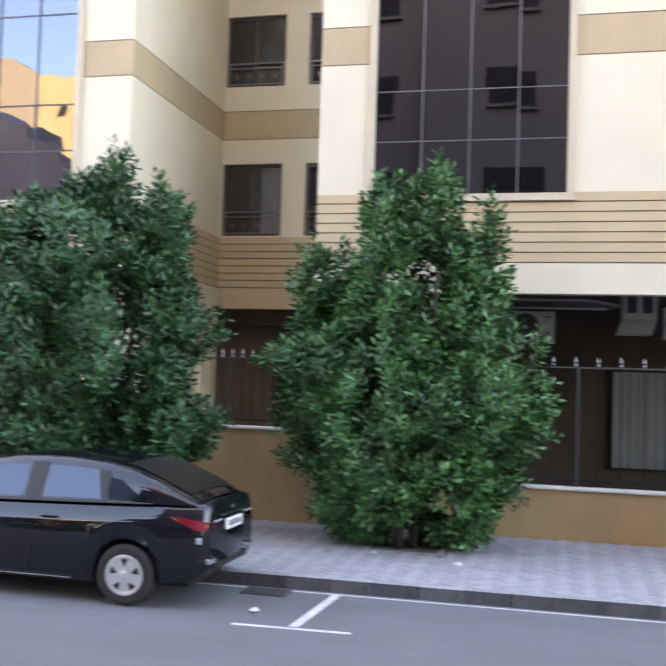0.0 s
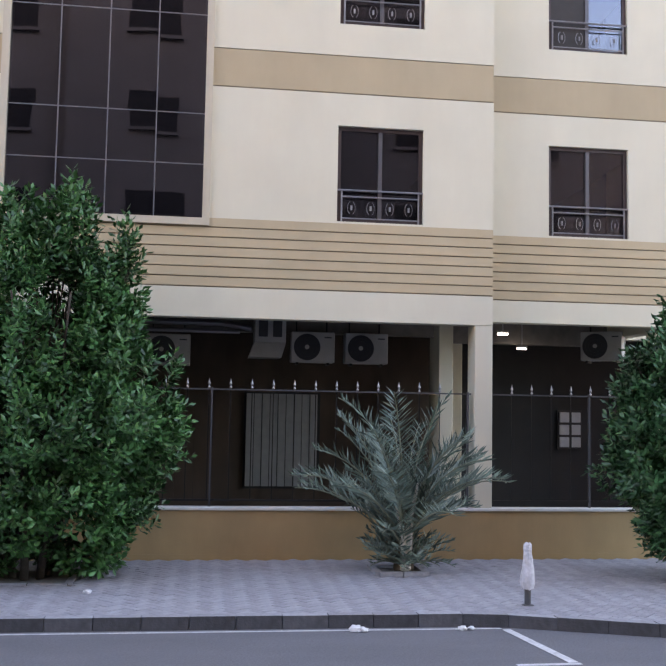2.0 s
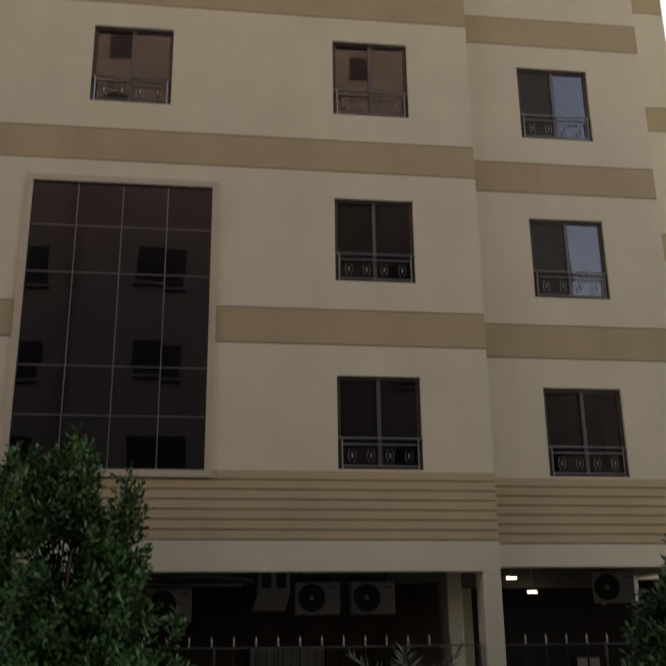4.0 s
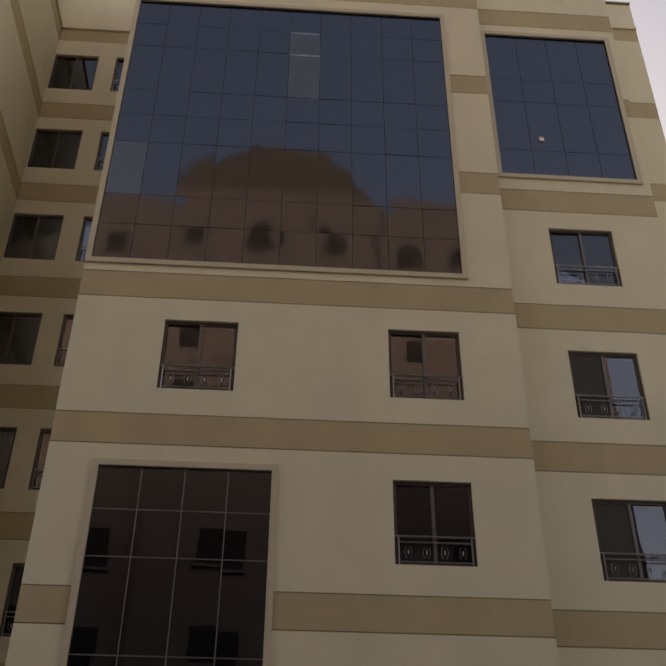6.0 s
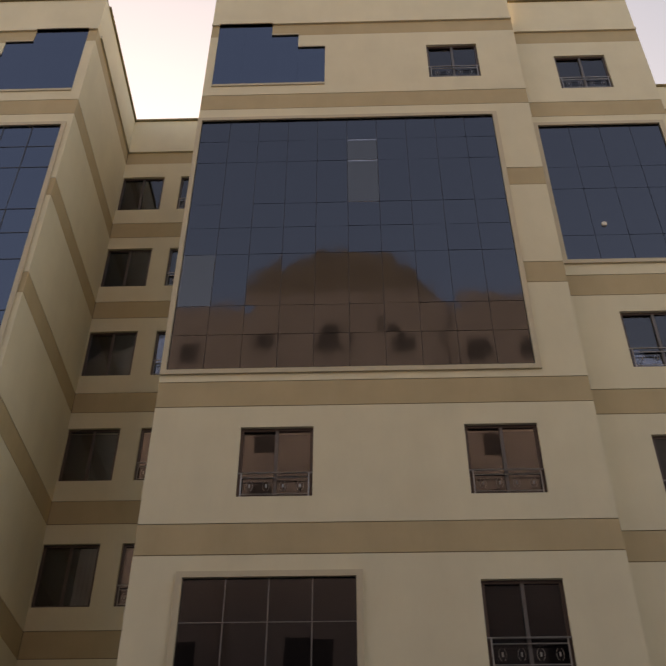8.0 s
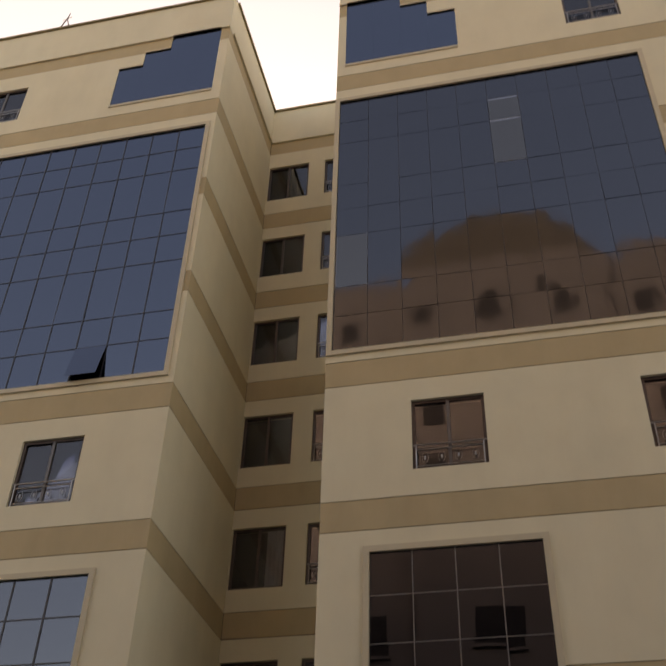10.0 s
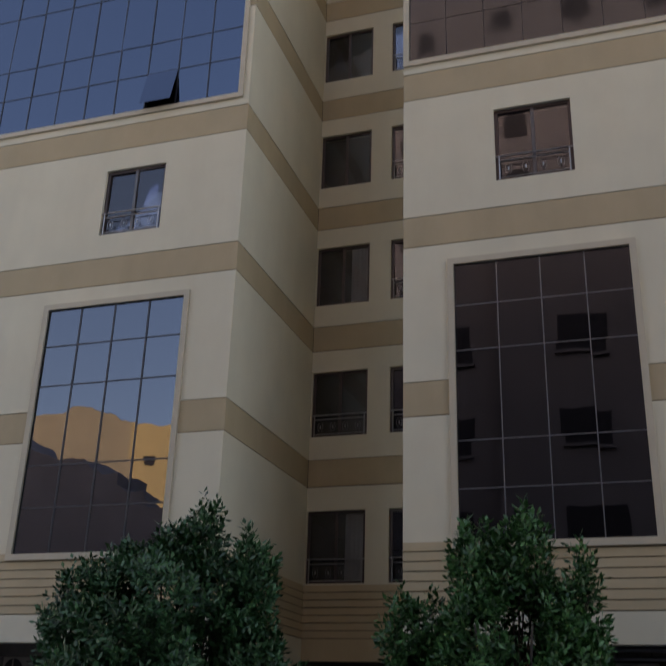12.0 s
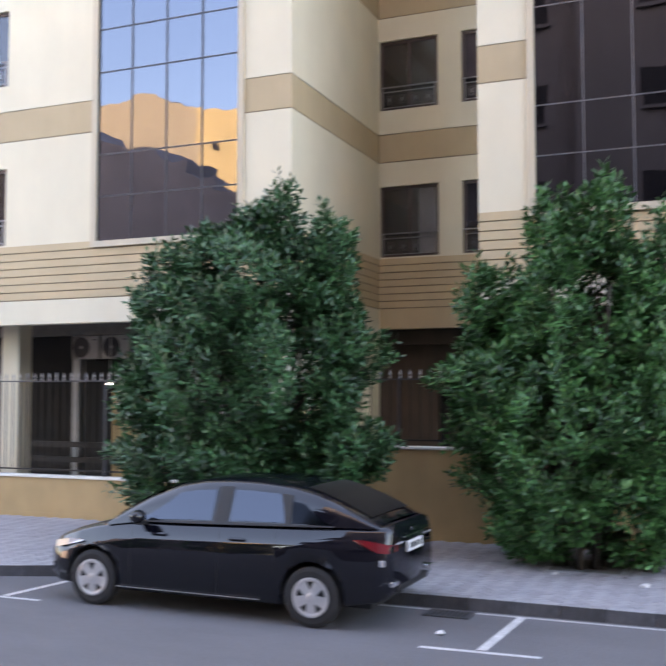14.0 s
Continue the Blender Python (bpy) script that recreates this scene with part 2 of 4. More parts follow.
def part(name, data, mat, parent=None, label="", smooth=False):
    """data: a mesh or a bmesh; links it as one object under its thing."""
    if isinstance(data, bmesh.types.BMesh):
        me = bpy.data.meshes.new(name)
        data.to_mesh(me)
        data.free()
        data = me
    if mat is not None and not data.materials:
        data.materials.append(M[mat] if isinstance(mat, str) else mat)
    if smooth:
        for p in data.polygons:
            p.use_smooth = True
    ob = new(name, data)
    if parent is not None:
        ob.parent = parent
    if label:
        tagged(ob, label)
    return ob


def thing(name, label, category, group="", kind="", at=None):
    ob = new(name)
    if at is not None:
        ob.matrix_world = at
    return tagged(ob, label, category, group, kind)


def bevel_box(x0, x1, y0, y1, z0, z1, r=0.01, seg=1):
    bm = bmesh.new()
    vs = [bm.verts.new(v) for v in box_verts(x0, x1, y0, y1, z0, z1)]
    for q in BOX_F:
        bm.faces.new([vs[i] for i in q])
    bmesh.ops.bevel(bm, geom=bm.edges[:], offset=r, segments=seg, affect="EDGES", profile=0.5)
    return bm


def tube(points, radius, sides=6, caps=True):
    """A round bar along a line of points; radius may be a list."""
    pts = [Vector(p) for p in points]
    rad = radius if isinstance(radius, (list, tuple)) else [radius] * len(pts)
    v, f = [], []
    for i, p in enumerate(pts):
        d = (pts[min(i + 1, len(pts) - 1)] - pts[max(i - 1, 0)]).normalized()
        a = d.orthogonal().normalized() if i == 0 else (a - d * a.dot(d)).normalized()
        b = d.cross(a)
        for k in range(sides):
            w = 2 * math.pi * k / sides
            v.append(p + (a * math.cos(w) + b * math.sin(w)) * rad[i])
    for i in range(len(pts) - 1):
        for k in range(sides):
            j = (k + 1) % sides
            f.append((i * sides + k, i * sides + j, (i + 1) * sides + j, (i + 1) * sides + k))
    if caps:
        f.append(tuple(range(sides))[::-1])
        f.append(tuple((len(pts) - 1) * sides + k for k in range(sides)))
    return v, f


def tubes(name, lines):
    v, f = [], []
    for pts, r, s in lines:
        a, b = tube(pts, r, s)
        f += [tuple(i + len(v) for i in q) for q in b]
        v += a
    return mesh_of(name, v, f)


def lathe(profile, sides=24):
    """A body turned round z from (radius, z) pairs."""
    v, f = [], []
    for r, z in profile:
        for k in range(sides):
            w = 2 * math.pi * k / sides
            v.append((r * math.cos(w), r * math.sin(w), z))
    for i in range(len(profile) - 1):
        for k in range(sides):
            j = (k + 1) % sides
            f.append((i * sides + k, i * sides + j, (i + 1) * sides + j, (i + 1) * sides + k))
    f.append(tuple(range(sides))[::-1])
    f.append(tuple((len(profile) - 1) * sides + k for k in range(sides)))
    return mesh_of("turned", v, f)


# ---- the apartment building ----
FACE, FACE_C, FACE_R, FACE_D = 14.8, 15.25, 19.23, 18.04
# A_L is stretched far out of view so the block shades the skyline opposite.
A_L, A_R, B_L, B_R, C_R, D_R = -58.0, -7.07, -3.83, 4.565, 8.14, 10.35
ROOF = 28.5
THICK = 0.28
building = thing("apartment_building", "seven-storey cream and tan rendered apartment building behind a low wall", "building", kind="structure")


def win_z(k):
    return 5.28 + 3.155 * (k - 1), 6.795 + 3.152 * (k - 1)


def band_z(k):
    return 7.325 + 3.14 * (k - 1), 7.91 + 3.14 * (k - 1)


def rows_for(beam, roof=ROOF, foot="cream"):
    """(z0, z1, set back, material) from the beam over the parking to the roof cap."""
    rows = [(beam, 4.185, 0.0, foot)]
    z = 4.185
    for i in range(7):
        rows += [(z, z + 0.02, 0.03, "groove"), (z + 0.02, z + 0.152, 0.0, "siding")]
        z += 0.152
    g = 0.022
    z = 5.249
    for k in range(1, 7):
        b0, b1 = band_z(k)
        rows += [(z, b0 - g, 0.0, "cream"), (b0 - g, b0, 0.02, "groove"), (b0, b1, 0.006, "tan"), (b1, b1 + g * 0.6, 0.02, "groove")]
        z = b1 + g * 0.6
    rows += [(z, 26.33, 0.0, "cream"), (26.33, 26.88, 0.006, "tan"), (26.88, 26.98, -0.05, "cream"), (26.98, roof, 0.0, "cream"), (roof, roof + 0.07, -0.06, "roofcap")]
    return rows


def facade(u0, u1, rows, holes, place):
    """Boxes for each material: rows of wall with the openings left out; place(u0, u1, d0, d1, z0, z1) turns one into a box."""
    out = {}
    for z0, z1, back, mat in rows:
        zs = sorted({z0, z1, *(min(max(h[i], z0), z1) for h in holes for i in (2, 3))})
        for a, b in zip(zs, zs[1:]):
            if b - a < 1e-6:
                continue
            mid = (a + b) / 2
            cuts = sorted((max(h[0], u0), min(h[1], u1)) for h in holes if h[2] < mid < h[3] and h[1] > u0 and h[0] < u1)
            u = u0
            for c0, c1 in cuts + [(u1, u1)]:
                if c0 - u > 1e-6:
                    out.setdefault(mat, []).append(place(u, c0, back, THICK, a, b))
                u = max(u, c1)
    return out


NAMES = dict(cream="wall", tan="band", siding="siding_board", groove="shadow_gap", roofcap="roof_cap", ochre="wall")


def add_facade(*args):
    u0, u1, rows, holes, place = args
    for row in rows:
        for mat, items in facade(u0, u1, [row], holes, place).items():
            name = "parapet" if mat == "cream" and row[0] > 26.9 else NAMES[mat]
            part(name, boxes(name, items), mat, building)


def front(y):
    return lambda u0, u1, d0, d1, z0, z1: (u0, u1, y + d0, y + d1, z0, z1)


def side_plus(x):    # a wall that faces +x
    return lambda u0, u1, d0, d1, z0, z1: (x - d1, x - d0, u0, u1, z0, z1)


def side_minus(x):   # a wall that faces -x
    return lambda u0, u1, d0, d1, z0, z1: (x + d0, x + d1, u0, u1, z0, z1)


WIN_B = [(-2.142, -0.769, 3), (2.064, 3.425, 1), (2.064, 3.425, 2), (2.064, 3.425, 3), (2.12, 3.48, 7)]
WIN_C = [(5.649, 7.031, k) for k in (1, 2, 3, 4, 7)]
WIN_A = [(-10.174, -8.809, 3), (-14.57, -13.2, 1), (-14.57, -13.2, 2), (-14.57, -13.2, 3), (-14.51, -13.15, 7)]
WIN_R = [(-7.05, -5.76, k) for k in range(1, 8)]
WIN_N = [(-5.25, -4.55, k) for k in range(1, 8)]


def hole(w):
    return (w[0], w[1], *win_z(w[2]))


CW_B, CW_A = (-2.93, -0.005, 5.235, 10.02), (-11.06, -8.09, 5.235, 10.02)
BG_B, BG_A = (-3.72, 3.587, 14.49, 22.52), (-14.62, -7.305, 14.49, 22.52)
CG = (4.79, 7.858, 17.78, 22.6)
STEP_B = [(-3.62, -2.12, 24.08, 26.93), (-2.12, -1.38, 24.08, 26.36), (-1.38, -0.64, 24.08, 25.75)]
STEP_A = [(-8.83, -7.33, 24.08, 26.93), (-9.6, -8.83, 24.08, 26.36), (-10.32, -9.6, 24.08, 25.75)]

add_facade(B_L, B_R, rows_for(3.73), [hole(w) for w in WIN_B] + [CW_B, BG_B, *STEP_B], front(FACE))
add_facade(A_L, A_R, rows_for(3.73), [hole(w) for w in WIN_A] + [CW_A, BG_A, *STEP_A], front(FACE))
add_facade(B_R, C_R, rows_for(3.83), [hole(w) for w in WIN_C] + [CG], front(FACE_C))
add_facade(A_R, B_L, rows_for(3.76, foot="siding"), [hole(w) for w in WIN_R + WIN_N], front(FACE_R))
add_facade(C_R, D_R, rows_for(3.83, 28.08), [], front(FACE_D))
low = [(0.13, 3.4, 0.0, "cream"), (3.4, 3.42, 0.02, "groove"), (3.42, 3.73, 0.0, "cream")]
add_facade(FACE + THICK, FACE_R, low + rows_for(3.73), [(17.0, 18.6, 0.13, 2.9)], side_plus(A_R))
add_facade(FACE + THICK, FACE_R, rows_for(3.73), [], side_minus(B_L))
add_facade(FACE_C + THICK, FACE_D, rows_for(3.83), [], side_plus(C_R))
add_facade(FACE_D + THICK, 26.0, rows_for(3.83, 28.08), [], side_plus(D_R))

# inside of the blocks: slabs, partitions, roof deck and back
slabs = []
for k in range(0, 8):
    z = 4.2 + 3.15 * k
    for x0, x1, y0 in ((A_L, A_R - THICK, FACE + THICK), (A_R - THICK, B_L + THICK, FACE_R + THICK), (B_L + THICK, B_R, FACE + THICK), (B_R, C_R - THICK, FACE_C + THICK), (C_R - THICK, D_R - THICK, FACE_D + THICK)):
        slabs.append((x0, x1, y0, 25.9, z - (0.22 if k else 0.12), z))
slabs += [(x0, x1, y0, 25.9, 27.2, 27.4) for x0, x1, y0 in ((A_L, A_R - THICK, FACE + THICK), (A_R - THICK, B_L + THICK, FACE_R + THICK), (B_L + THICK, B_R, FACE + THICK), (B_R, C_R - THICK, FACE_C + THICK), (C_R - THICK, D_R - THICK, FACE_D + THICK))]
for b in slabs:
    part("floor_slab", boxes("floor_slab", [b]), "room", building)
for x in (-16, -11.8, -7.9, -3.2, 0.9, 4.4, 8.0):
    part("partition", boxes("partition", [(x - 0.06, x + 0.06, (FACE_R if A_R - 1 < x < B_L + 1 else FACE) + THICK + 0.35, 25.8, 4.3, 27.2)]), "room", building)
part("rear_wall", boxes("rear_wall", [(A_L, D_R, 26.0, 26.3, 0.13, ROOF), (A_L - 0.3, A_L, FACE, 26.3, 0.13, ROOF)]), "cream", building)


def window_unit(x0, x1, k, y, railing=True, screen=False, curtain=0.0):
    z0, z1 = win_z(k)
    d, w = y + 0.065, 0.06
    frame_ob = part("window", boxes("window", [(x0, x0 + w, d, d + 0.07, z0, z1), (x1 - w, x1, d, d + 0.07, z0, z1), (x0 + w, x1 - w, d, d + 0.07, z0, z0 + w),
                                                (x0 + w, x1 - w, d, d + 0.07, z1 - w, z1)]), "frame", building, "dark brown aluminium sliding window")
    xm = (x0 + x1) / 2
    wide = x1 - x0 > 1
    if wide:
        part("meeting_stile", boxes("meeting_stile", [(xm - 0.03, xm + 0.03, d - 0.006, d + 0.06, z0 + w, z1 - w)]), "stile" if y < 17 else "frame", frame_ob)
    sashes = ((x0 + w, xm - 0.03, 0.045), (xm + 0.03, x1 - w, 0.025)) if wide else ((x0 + w, x1 - w, 0.03),)
    for i, (a, b, o) in enumerate(sashes):
        if screen and i == 0:
            part("insect_screen", boxes("insect_screen", [(a, b, d + 0.012, d + 0.016, z0 + w, z1 - w)]), "screen", frame_ob)
        p = part("pane", boxes("pane", [(a, b, d + o, d + o + 0.006, z0 + w, z1 - w)]), "pane", frame_ob)
        p.visible_shadow = False
    if railing:
        zr, yr = z0 + 0.50, y + 0.022
        lines = [([(x0, yr, zr), (x1, yr, zr)], 0.016, 6), ([(x0 + 0.07, yr, zr - 0.10), (x1 - 0.07, yr, zr - 0.10)], 0.012, 6), ([(x0 + 0.07, yr, z0 + 0.06), (x1 - 0.07, yr, z0 + 0.06)], 0.010, 6)]
        lines += [([(x, yr, z0), (x, yr, zr)], 0.014, 6) for x in (x0 + 0.07, x1 - 0.07)]
        part("railing", tubes("railing", lines), "rail", frame_ob, "low grey steel balustrade")
        scroll = []
        n = 4 if wide else 2
        for i in range(n):
            xc = x0 + (x1 - x0) * (i + 0.75) / (n + 0.5)
            zc = z0 + 0.225
            for s in (-1, 1):
                scroll.append(([(xc + s * (0.01 + 0.05 * abs(math.sin(t))), yr, zc + 0.10 * math.cos(t)) for t in np.linspace(0.25, math.pi - 0.25, 9)], 0.004, 4))
            scroll.append(([(xc, yr, zc - 0.035), (xc, yr, zc + 0.035)], 0.016, 6))
        part("scrollwork", tubes("scrollwork", scroll), "rail", frame_ob)
    if curtain:
        v, f = [], []
        a, b = (x1 - w - curtain * (x1 - x0), x1 - w)
        n = 24
        for j in range(2):
            for i in range(n + 1):
                t = i / n
                v.append((a + (b - a) * t, d + 0.078 + 0.014 * math.sin(t * 26), z1 - 0.03 if j else z0 + 0.03))
        f = [(i, i + 1, n + 2 + i, n + 1 + i) for i in range(n)]
        part("curtain", mesh_of("curtain", v, f), "curtain", frame_ob, "grey hanging curtain", smooth=True)
    return frame_ob


for w in WIN_B:
    window_unit(*w, FACE)
for w in WIN_C:
    window_unit(*w, FACE_C, screen=w[2] in (2, 3))
for w in WIN_A:
    window_unit(*w, FACE)
for w in WIN_R:
    window_unit(*w, FACE_R, railing=w[2] <= 2, curtain=0.32 if w[2] in (1, 3, 7) else 0)
for w in WIN_N:
    window_unit(*w, FACE_R, curtain=0.4 if w[2] in (1, 4) else 0)


def glazing(name, x0, x1, z0, z1, y, cols, zrows, mat, bars, tilt=0.0, bar=0.018, seed=1, label="", opened=(), pale=(), swing=14):
    """A curtain wall: surround, mullions and panes, each pane on its own and a hair out of true."""
    rnd = random.Random(seed)
    g = 0.11
    sur = part(name, boxes(name, [(x0 - g, x0, y - 0.045, y + 0.02, z0 - g, z1 + g), (x1, x1 + g, y - 0.045, y + 0.02, z0 - g, z1 + g),
                                  (x0, x1, y - 0.045, y + 0.02, z0 - g, z0), (x0, x1, y - 0.045, y + 0.02, z1, z1 + g)]), "trim", building, label)
    xs = [x0 + (x1 - x0) * i / cols for i in range(cols + 1)]
    front_y = 0.004 if bar > 0.025 or bars == "mullion_light" else 0.024   # capped bars stand proud, plain joints lie behind the glass
    for i, x in enumerate(xs[1:-1]):
        part("mullion", boxes("mullion", [(x - bar / 2, x + bar / 2, y + front_y, y + 0.09, z0, z1)]), bars, sur)
    for z in zrows[1:-1]:
        part("transom", boxes("transom", [(x0, x1, y + front_y + 0.003, y + 0.085, z - bar * 0.4, z + bar * 0.4)]), bars, sur)
    part("edge_frame", boxes("edge_frame", [(x0, x0 + 0.04, y + 0.02, y + 0.1, z0, z1), (x1 - 0.04, x1, y + 0.02, y + 0.1, z0, z1),
                                            (x0 + 0.04, x1 - 0.04, y + 0.02, y + 0.1, z0, z0 + 0.05), (x0 + 0.04, x1 - 0.04, y + 0.02, y + 0.1, z1 - 0.04, z1)]), "stile", sur)
    for i in range(cols):
        for j in range(len(zrows) - 1):
            a, b, c, d = xs[i] + 0.006, xs[i + 1] - 0.006, zrows[j] + 0.006, zrows[j + 1] - 0.006
            # A grey sheet behind the pane stands in for its brighter sky reflection.
            if (i, j) in pale:
                part("blind", boxes("blind", [(a, b, y + 0.030, y + 0.038, c, d)]), "blind", sur)
            p = part("pane", boxes("pane", [(a - (a + b) / 2, b - (a + b) / 2, -0.003, 0.003, c - d, 0.0)]), "bright_pane" if (i, j) in pale else mat, sur)
            rx, rz = rnd.gauss(0, tilt), rnd.gauss(0, tilt)
            out = 0.0
            if (i, j) in opened:
                rx, rz, out = -swing, 0, -0.01
            p.matrix_basis = pose((a + b) / 2, y + 0.018 + out, d, rx, 0, rz)
    return sur


ROWS_CW = [5.235, 6.07, 6.86, 8.42, 9.24, 10.02]
glazing("curtain_wall", *CW_B, FACE, 4, ROWS_CW, "mirror_mid", "mullion_light", 0.12, seed=3, label="dark bronze glazed panel in a cream surround")
glazing("curtain_wall", *CW_A, FACE, 4, ROWS_CW, "mirror", "mullion", 0.12, 0.034, seed=4, label="blue reflective glazed panel in a cream surround")
ROWS_BG = [14.49, 15.42, 16.22, 17.75, 18.6, 19.4, 20.9, 21.7, 22.52]
glazing("curtain_wall", *BG_B, FACE, 10, ROWS_BG, "mirror_dim", "mullion", 0.22, 0.022, 5, "large dark reflective curtain wall", pale=((0, 2), (5, 5), (5, 6)))
glazing("curtain_wall", *BG_A, FACE, 10, ROWS_BG, "mirror_blue", "mullion", 0.22, 0.027, 6, "large dark reflective curtain wall", opened=((7, 0),))
glazing("curtain_wall", *CG, FACE_C, 4, [17.78, 18.6, 20.2, 21.0, 22.6], "mirror_dim", "mullion", 0.12, 0.020, 7, "dark reflective curtain wall")
for steps, seed in ((STEP_B, 8), (STEP_A, 9)):
    for i, (a, b, c, d) in enumerate(steps):
        glaz = part("stepped_glazing", boxes("stepped_glazing", [(a, b, FACE - 0.03, FACE + 0.1, c - 0.08, c), (a, b, FACE - 0.02, FACE + 0.1, d, d + 0.05)]), "trim", building, "stepped reflective glazing under the parapet")
        n = 2 if b - a > 1 else 1
        for j in range(n):
            u0, u1 = a + (b - a) * j / n, a + (b - a) * (j + 1) / n
            part("pane", boxes("pane", [(u0 + 0.001, u1 - 0.001, FACE + 0.022, FACE + 0.028, c, d)]), "mirror_blue", glaz)

# ---- street, pavement, kerb ----
ground = part("ground", boxes("ground", [(-900, 900, -900, 900, -0.4, 0.0)]), "asphalt")
tagged(ground, "grey worn asphalt street and parking bays", "road", kind="structure")


def kerb_y(x):
    """The kerb's street face: straight along the bays, swinging out at both ends."""
    if x > 3.3:
        return 10.76 - min(1.9, 0.36 * (x - 3.3))
    if x < -8.35:
        return 10.76 - min(0.45, 0.4 * (-8.35 - x))
    return 10.76


PAVE_Z = 0.13
TREE3 = (7.08, 12.8)
pave_x = sorted({-40.0, 40.0, 3.3, 8.6, -8.35, -9.5, *(float(x) for x in range(-24, 25, 2))})
pv, pf = [], []
for x in pave_x:
    y = kerb_y(x) + 0.14
    pv += [(x, y, -0.1), (x, y, PAVE_Z - 0.025), (x, 26, PAVE_Z - 0.025), (x, 26, -0.1)]
for i in range(len(pave_x) - 1):
    for a, b in ((0, 1), (1, 2), (2, 3)):
        pf.append((4 * i + a, 4 * i + 4 + a, 4 * i + 4 + b, 4 * i + b))
pavement = tagged(part("pavement", mesh_of("pavement", pv, pf), "bed"), "grey block-paved pavement along the low wall", "pavement", kind="structure")

# ---- road paint: a thin line along the kerb, bay dividers with T bars ----
def line_quad(x0, y0, x1, y1, w, z=0.004):
    d = Vector((x1 - x0, y1 - y0, 0)).normalized()
    s = Vector((-d.y, d.x, 0)) * w / 2
    a, b = Vector((x0, y0, z)), Vector((x1, y1, z))
    return mesh_of("road_marking", [a - s, b - s, b + s, a + s], [(0, 1, 2, 3)])


marks = [(-8.3, 10.66, 3.4, 10.66, 0.05), (-2.38, 10.62, -2.47, 9.18, 0.10), (-3.06, 9.1, -1.90, 9.14, 0.07), (3.44, 10.6, 3.66, 9.2, 0.10), (3.08, 9.15, 3.72, 9.16, 0.07),
         (-8.2, 10.62, -8.36, 9.42, 0.10), (-8.95, 9.37, -7.8, 9.37, 0.07)]
for i, m in enumerate(marks):
    tagged(part("road_marking", line_quad(*m, z=0.004 + 0.002 * (i % 2)), "paint"), "worn white painted parking bay line", "road marking", "parking bay lines", "structure")

# ---- boundary wall with its coping, columns and parking interior ----
WALL_Z, HIGH_Z = 0.845, 1.53
for x0, x1, y, wz in ((A_L, A_R, FACE, WALL_Z), (A_R, B_L + 0.2, FACE, HIGH_Z), (B_L + 0.2, B_R, FACE, WALL_Z), (B_R, C_R, FACE + 0.02, WALL_Z), (C_R, 24.0, FACE + 0.02, WALL_Z)):
    w = tagged(part("boundary_wall", boxes("boundary_wall", [(x0, x1, y, y + 0.2, PAVE_Z - 0.03, wz)]), "ochre"), "ochre rendered boundary wall along the pavement", "wall", kind="structure")
    part("coping", bevel_box(x0, x1, y - 0.03, y + 0.23, wz, wz + 0.045, 0.008), "coping", w, "thin white coping")
    part("wall_foot", boxes("wall_foot", [(x0, x1, y - 0.006, y, PAVE_Z - 0.02, PAVE_Z + 0.07)]), "ochre", w)
for x0, x1, y, top in ((4.28, B_R, FACE, 3.73), (A_R - 0.45, A_R, FACE, 3.73), (B_L, B_L + 0.35, FACE, 3.73), (C_R - 0.3, C_R, FACE_C, 3.83)):
    part("column", bevel_box(x0, x1, y + 0.004, y + 0.42, WALL_Z + 0.03, top, 0.01), "cream", building)
part("column", bevel_box(-14.02, -13.58, FACE + 0.9, FACE + 1.3, PAVE_Z, 4.06, 0.01), "cream", building)
part("column", bevel_box(4.72, 5.28, 19.2, 19.7, PAVE_Z, 4.06, 0.01), "cream", building)
part("column", bevel_box(4.05, 4.3, 16.2, 16.6, PAVE_Z, 4.06, 0.01), "cream", building)
part("column", bevel_box(-9.9, -9.4, 18.6, 19.0, PAVE_Z, 4.06, 0.01), "cream", building)
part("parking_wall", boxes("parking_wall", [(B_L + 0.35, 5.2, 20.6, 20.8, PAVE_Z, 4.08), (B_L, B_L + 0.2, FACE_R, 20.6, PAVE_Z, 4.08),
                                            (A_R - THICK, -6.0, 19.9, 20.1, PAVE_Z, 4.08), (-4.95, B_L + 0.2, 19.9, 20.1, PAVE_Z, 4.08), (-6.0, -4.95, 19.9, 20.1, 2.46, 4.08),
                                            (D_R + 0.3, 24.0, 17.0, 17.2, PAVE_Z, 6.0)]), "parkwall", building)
part("parking_wall", boxes("parking_wall", [(5.2, 14, 20.6, 20.8, PAVE_Z, 4.08)]), "parkshade", building)
part("parking_wall", boxes("parking_wall", [(A_L, A_R - THICK, 20.3, 20.5, PAVE_Z, 4.08)]), "parkshade", building)
# Flat black sheet stands in for the darkness beyond the doorway.
part("doorway_back", boxes("doorway_back", [(-6.0, -4.95, 20.12, 20.16, PAVE_Z, 2.46)]), "black", building)
part("parking_floor", boxes("parking_floor", [(A_L, D_R, FACE + 0.25, 20.3, PAVE_Z - 0.02, PAVE_Z)]), "parkfloor", building)
# downstand beams and pipes under the slab
part("beam", boxes("beam", [(A_R, B_L, 19.62, 19.86, 3.45, 4.08)]), "parkwall", building)
part("beam", boxes("beam", [(B_L, B_R, 17.6, 17.9, 3.75, 4.08), (A_L, A_R - THICK, 17.6, 17.9, 3.7, 4.08), (B_R, C_R, 18.2, 18.5, 3.7, 4.08)]), "parkceil", building)
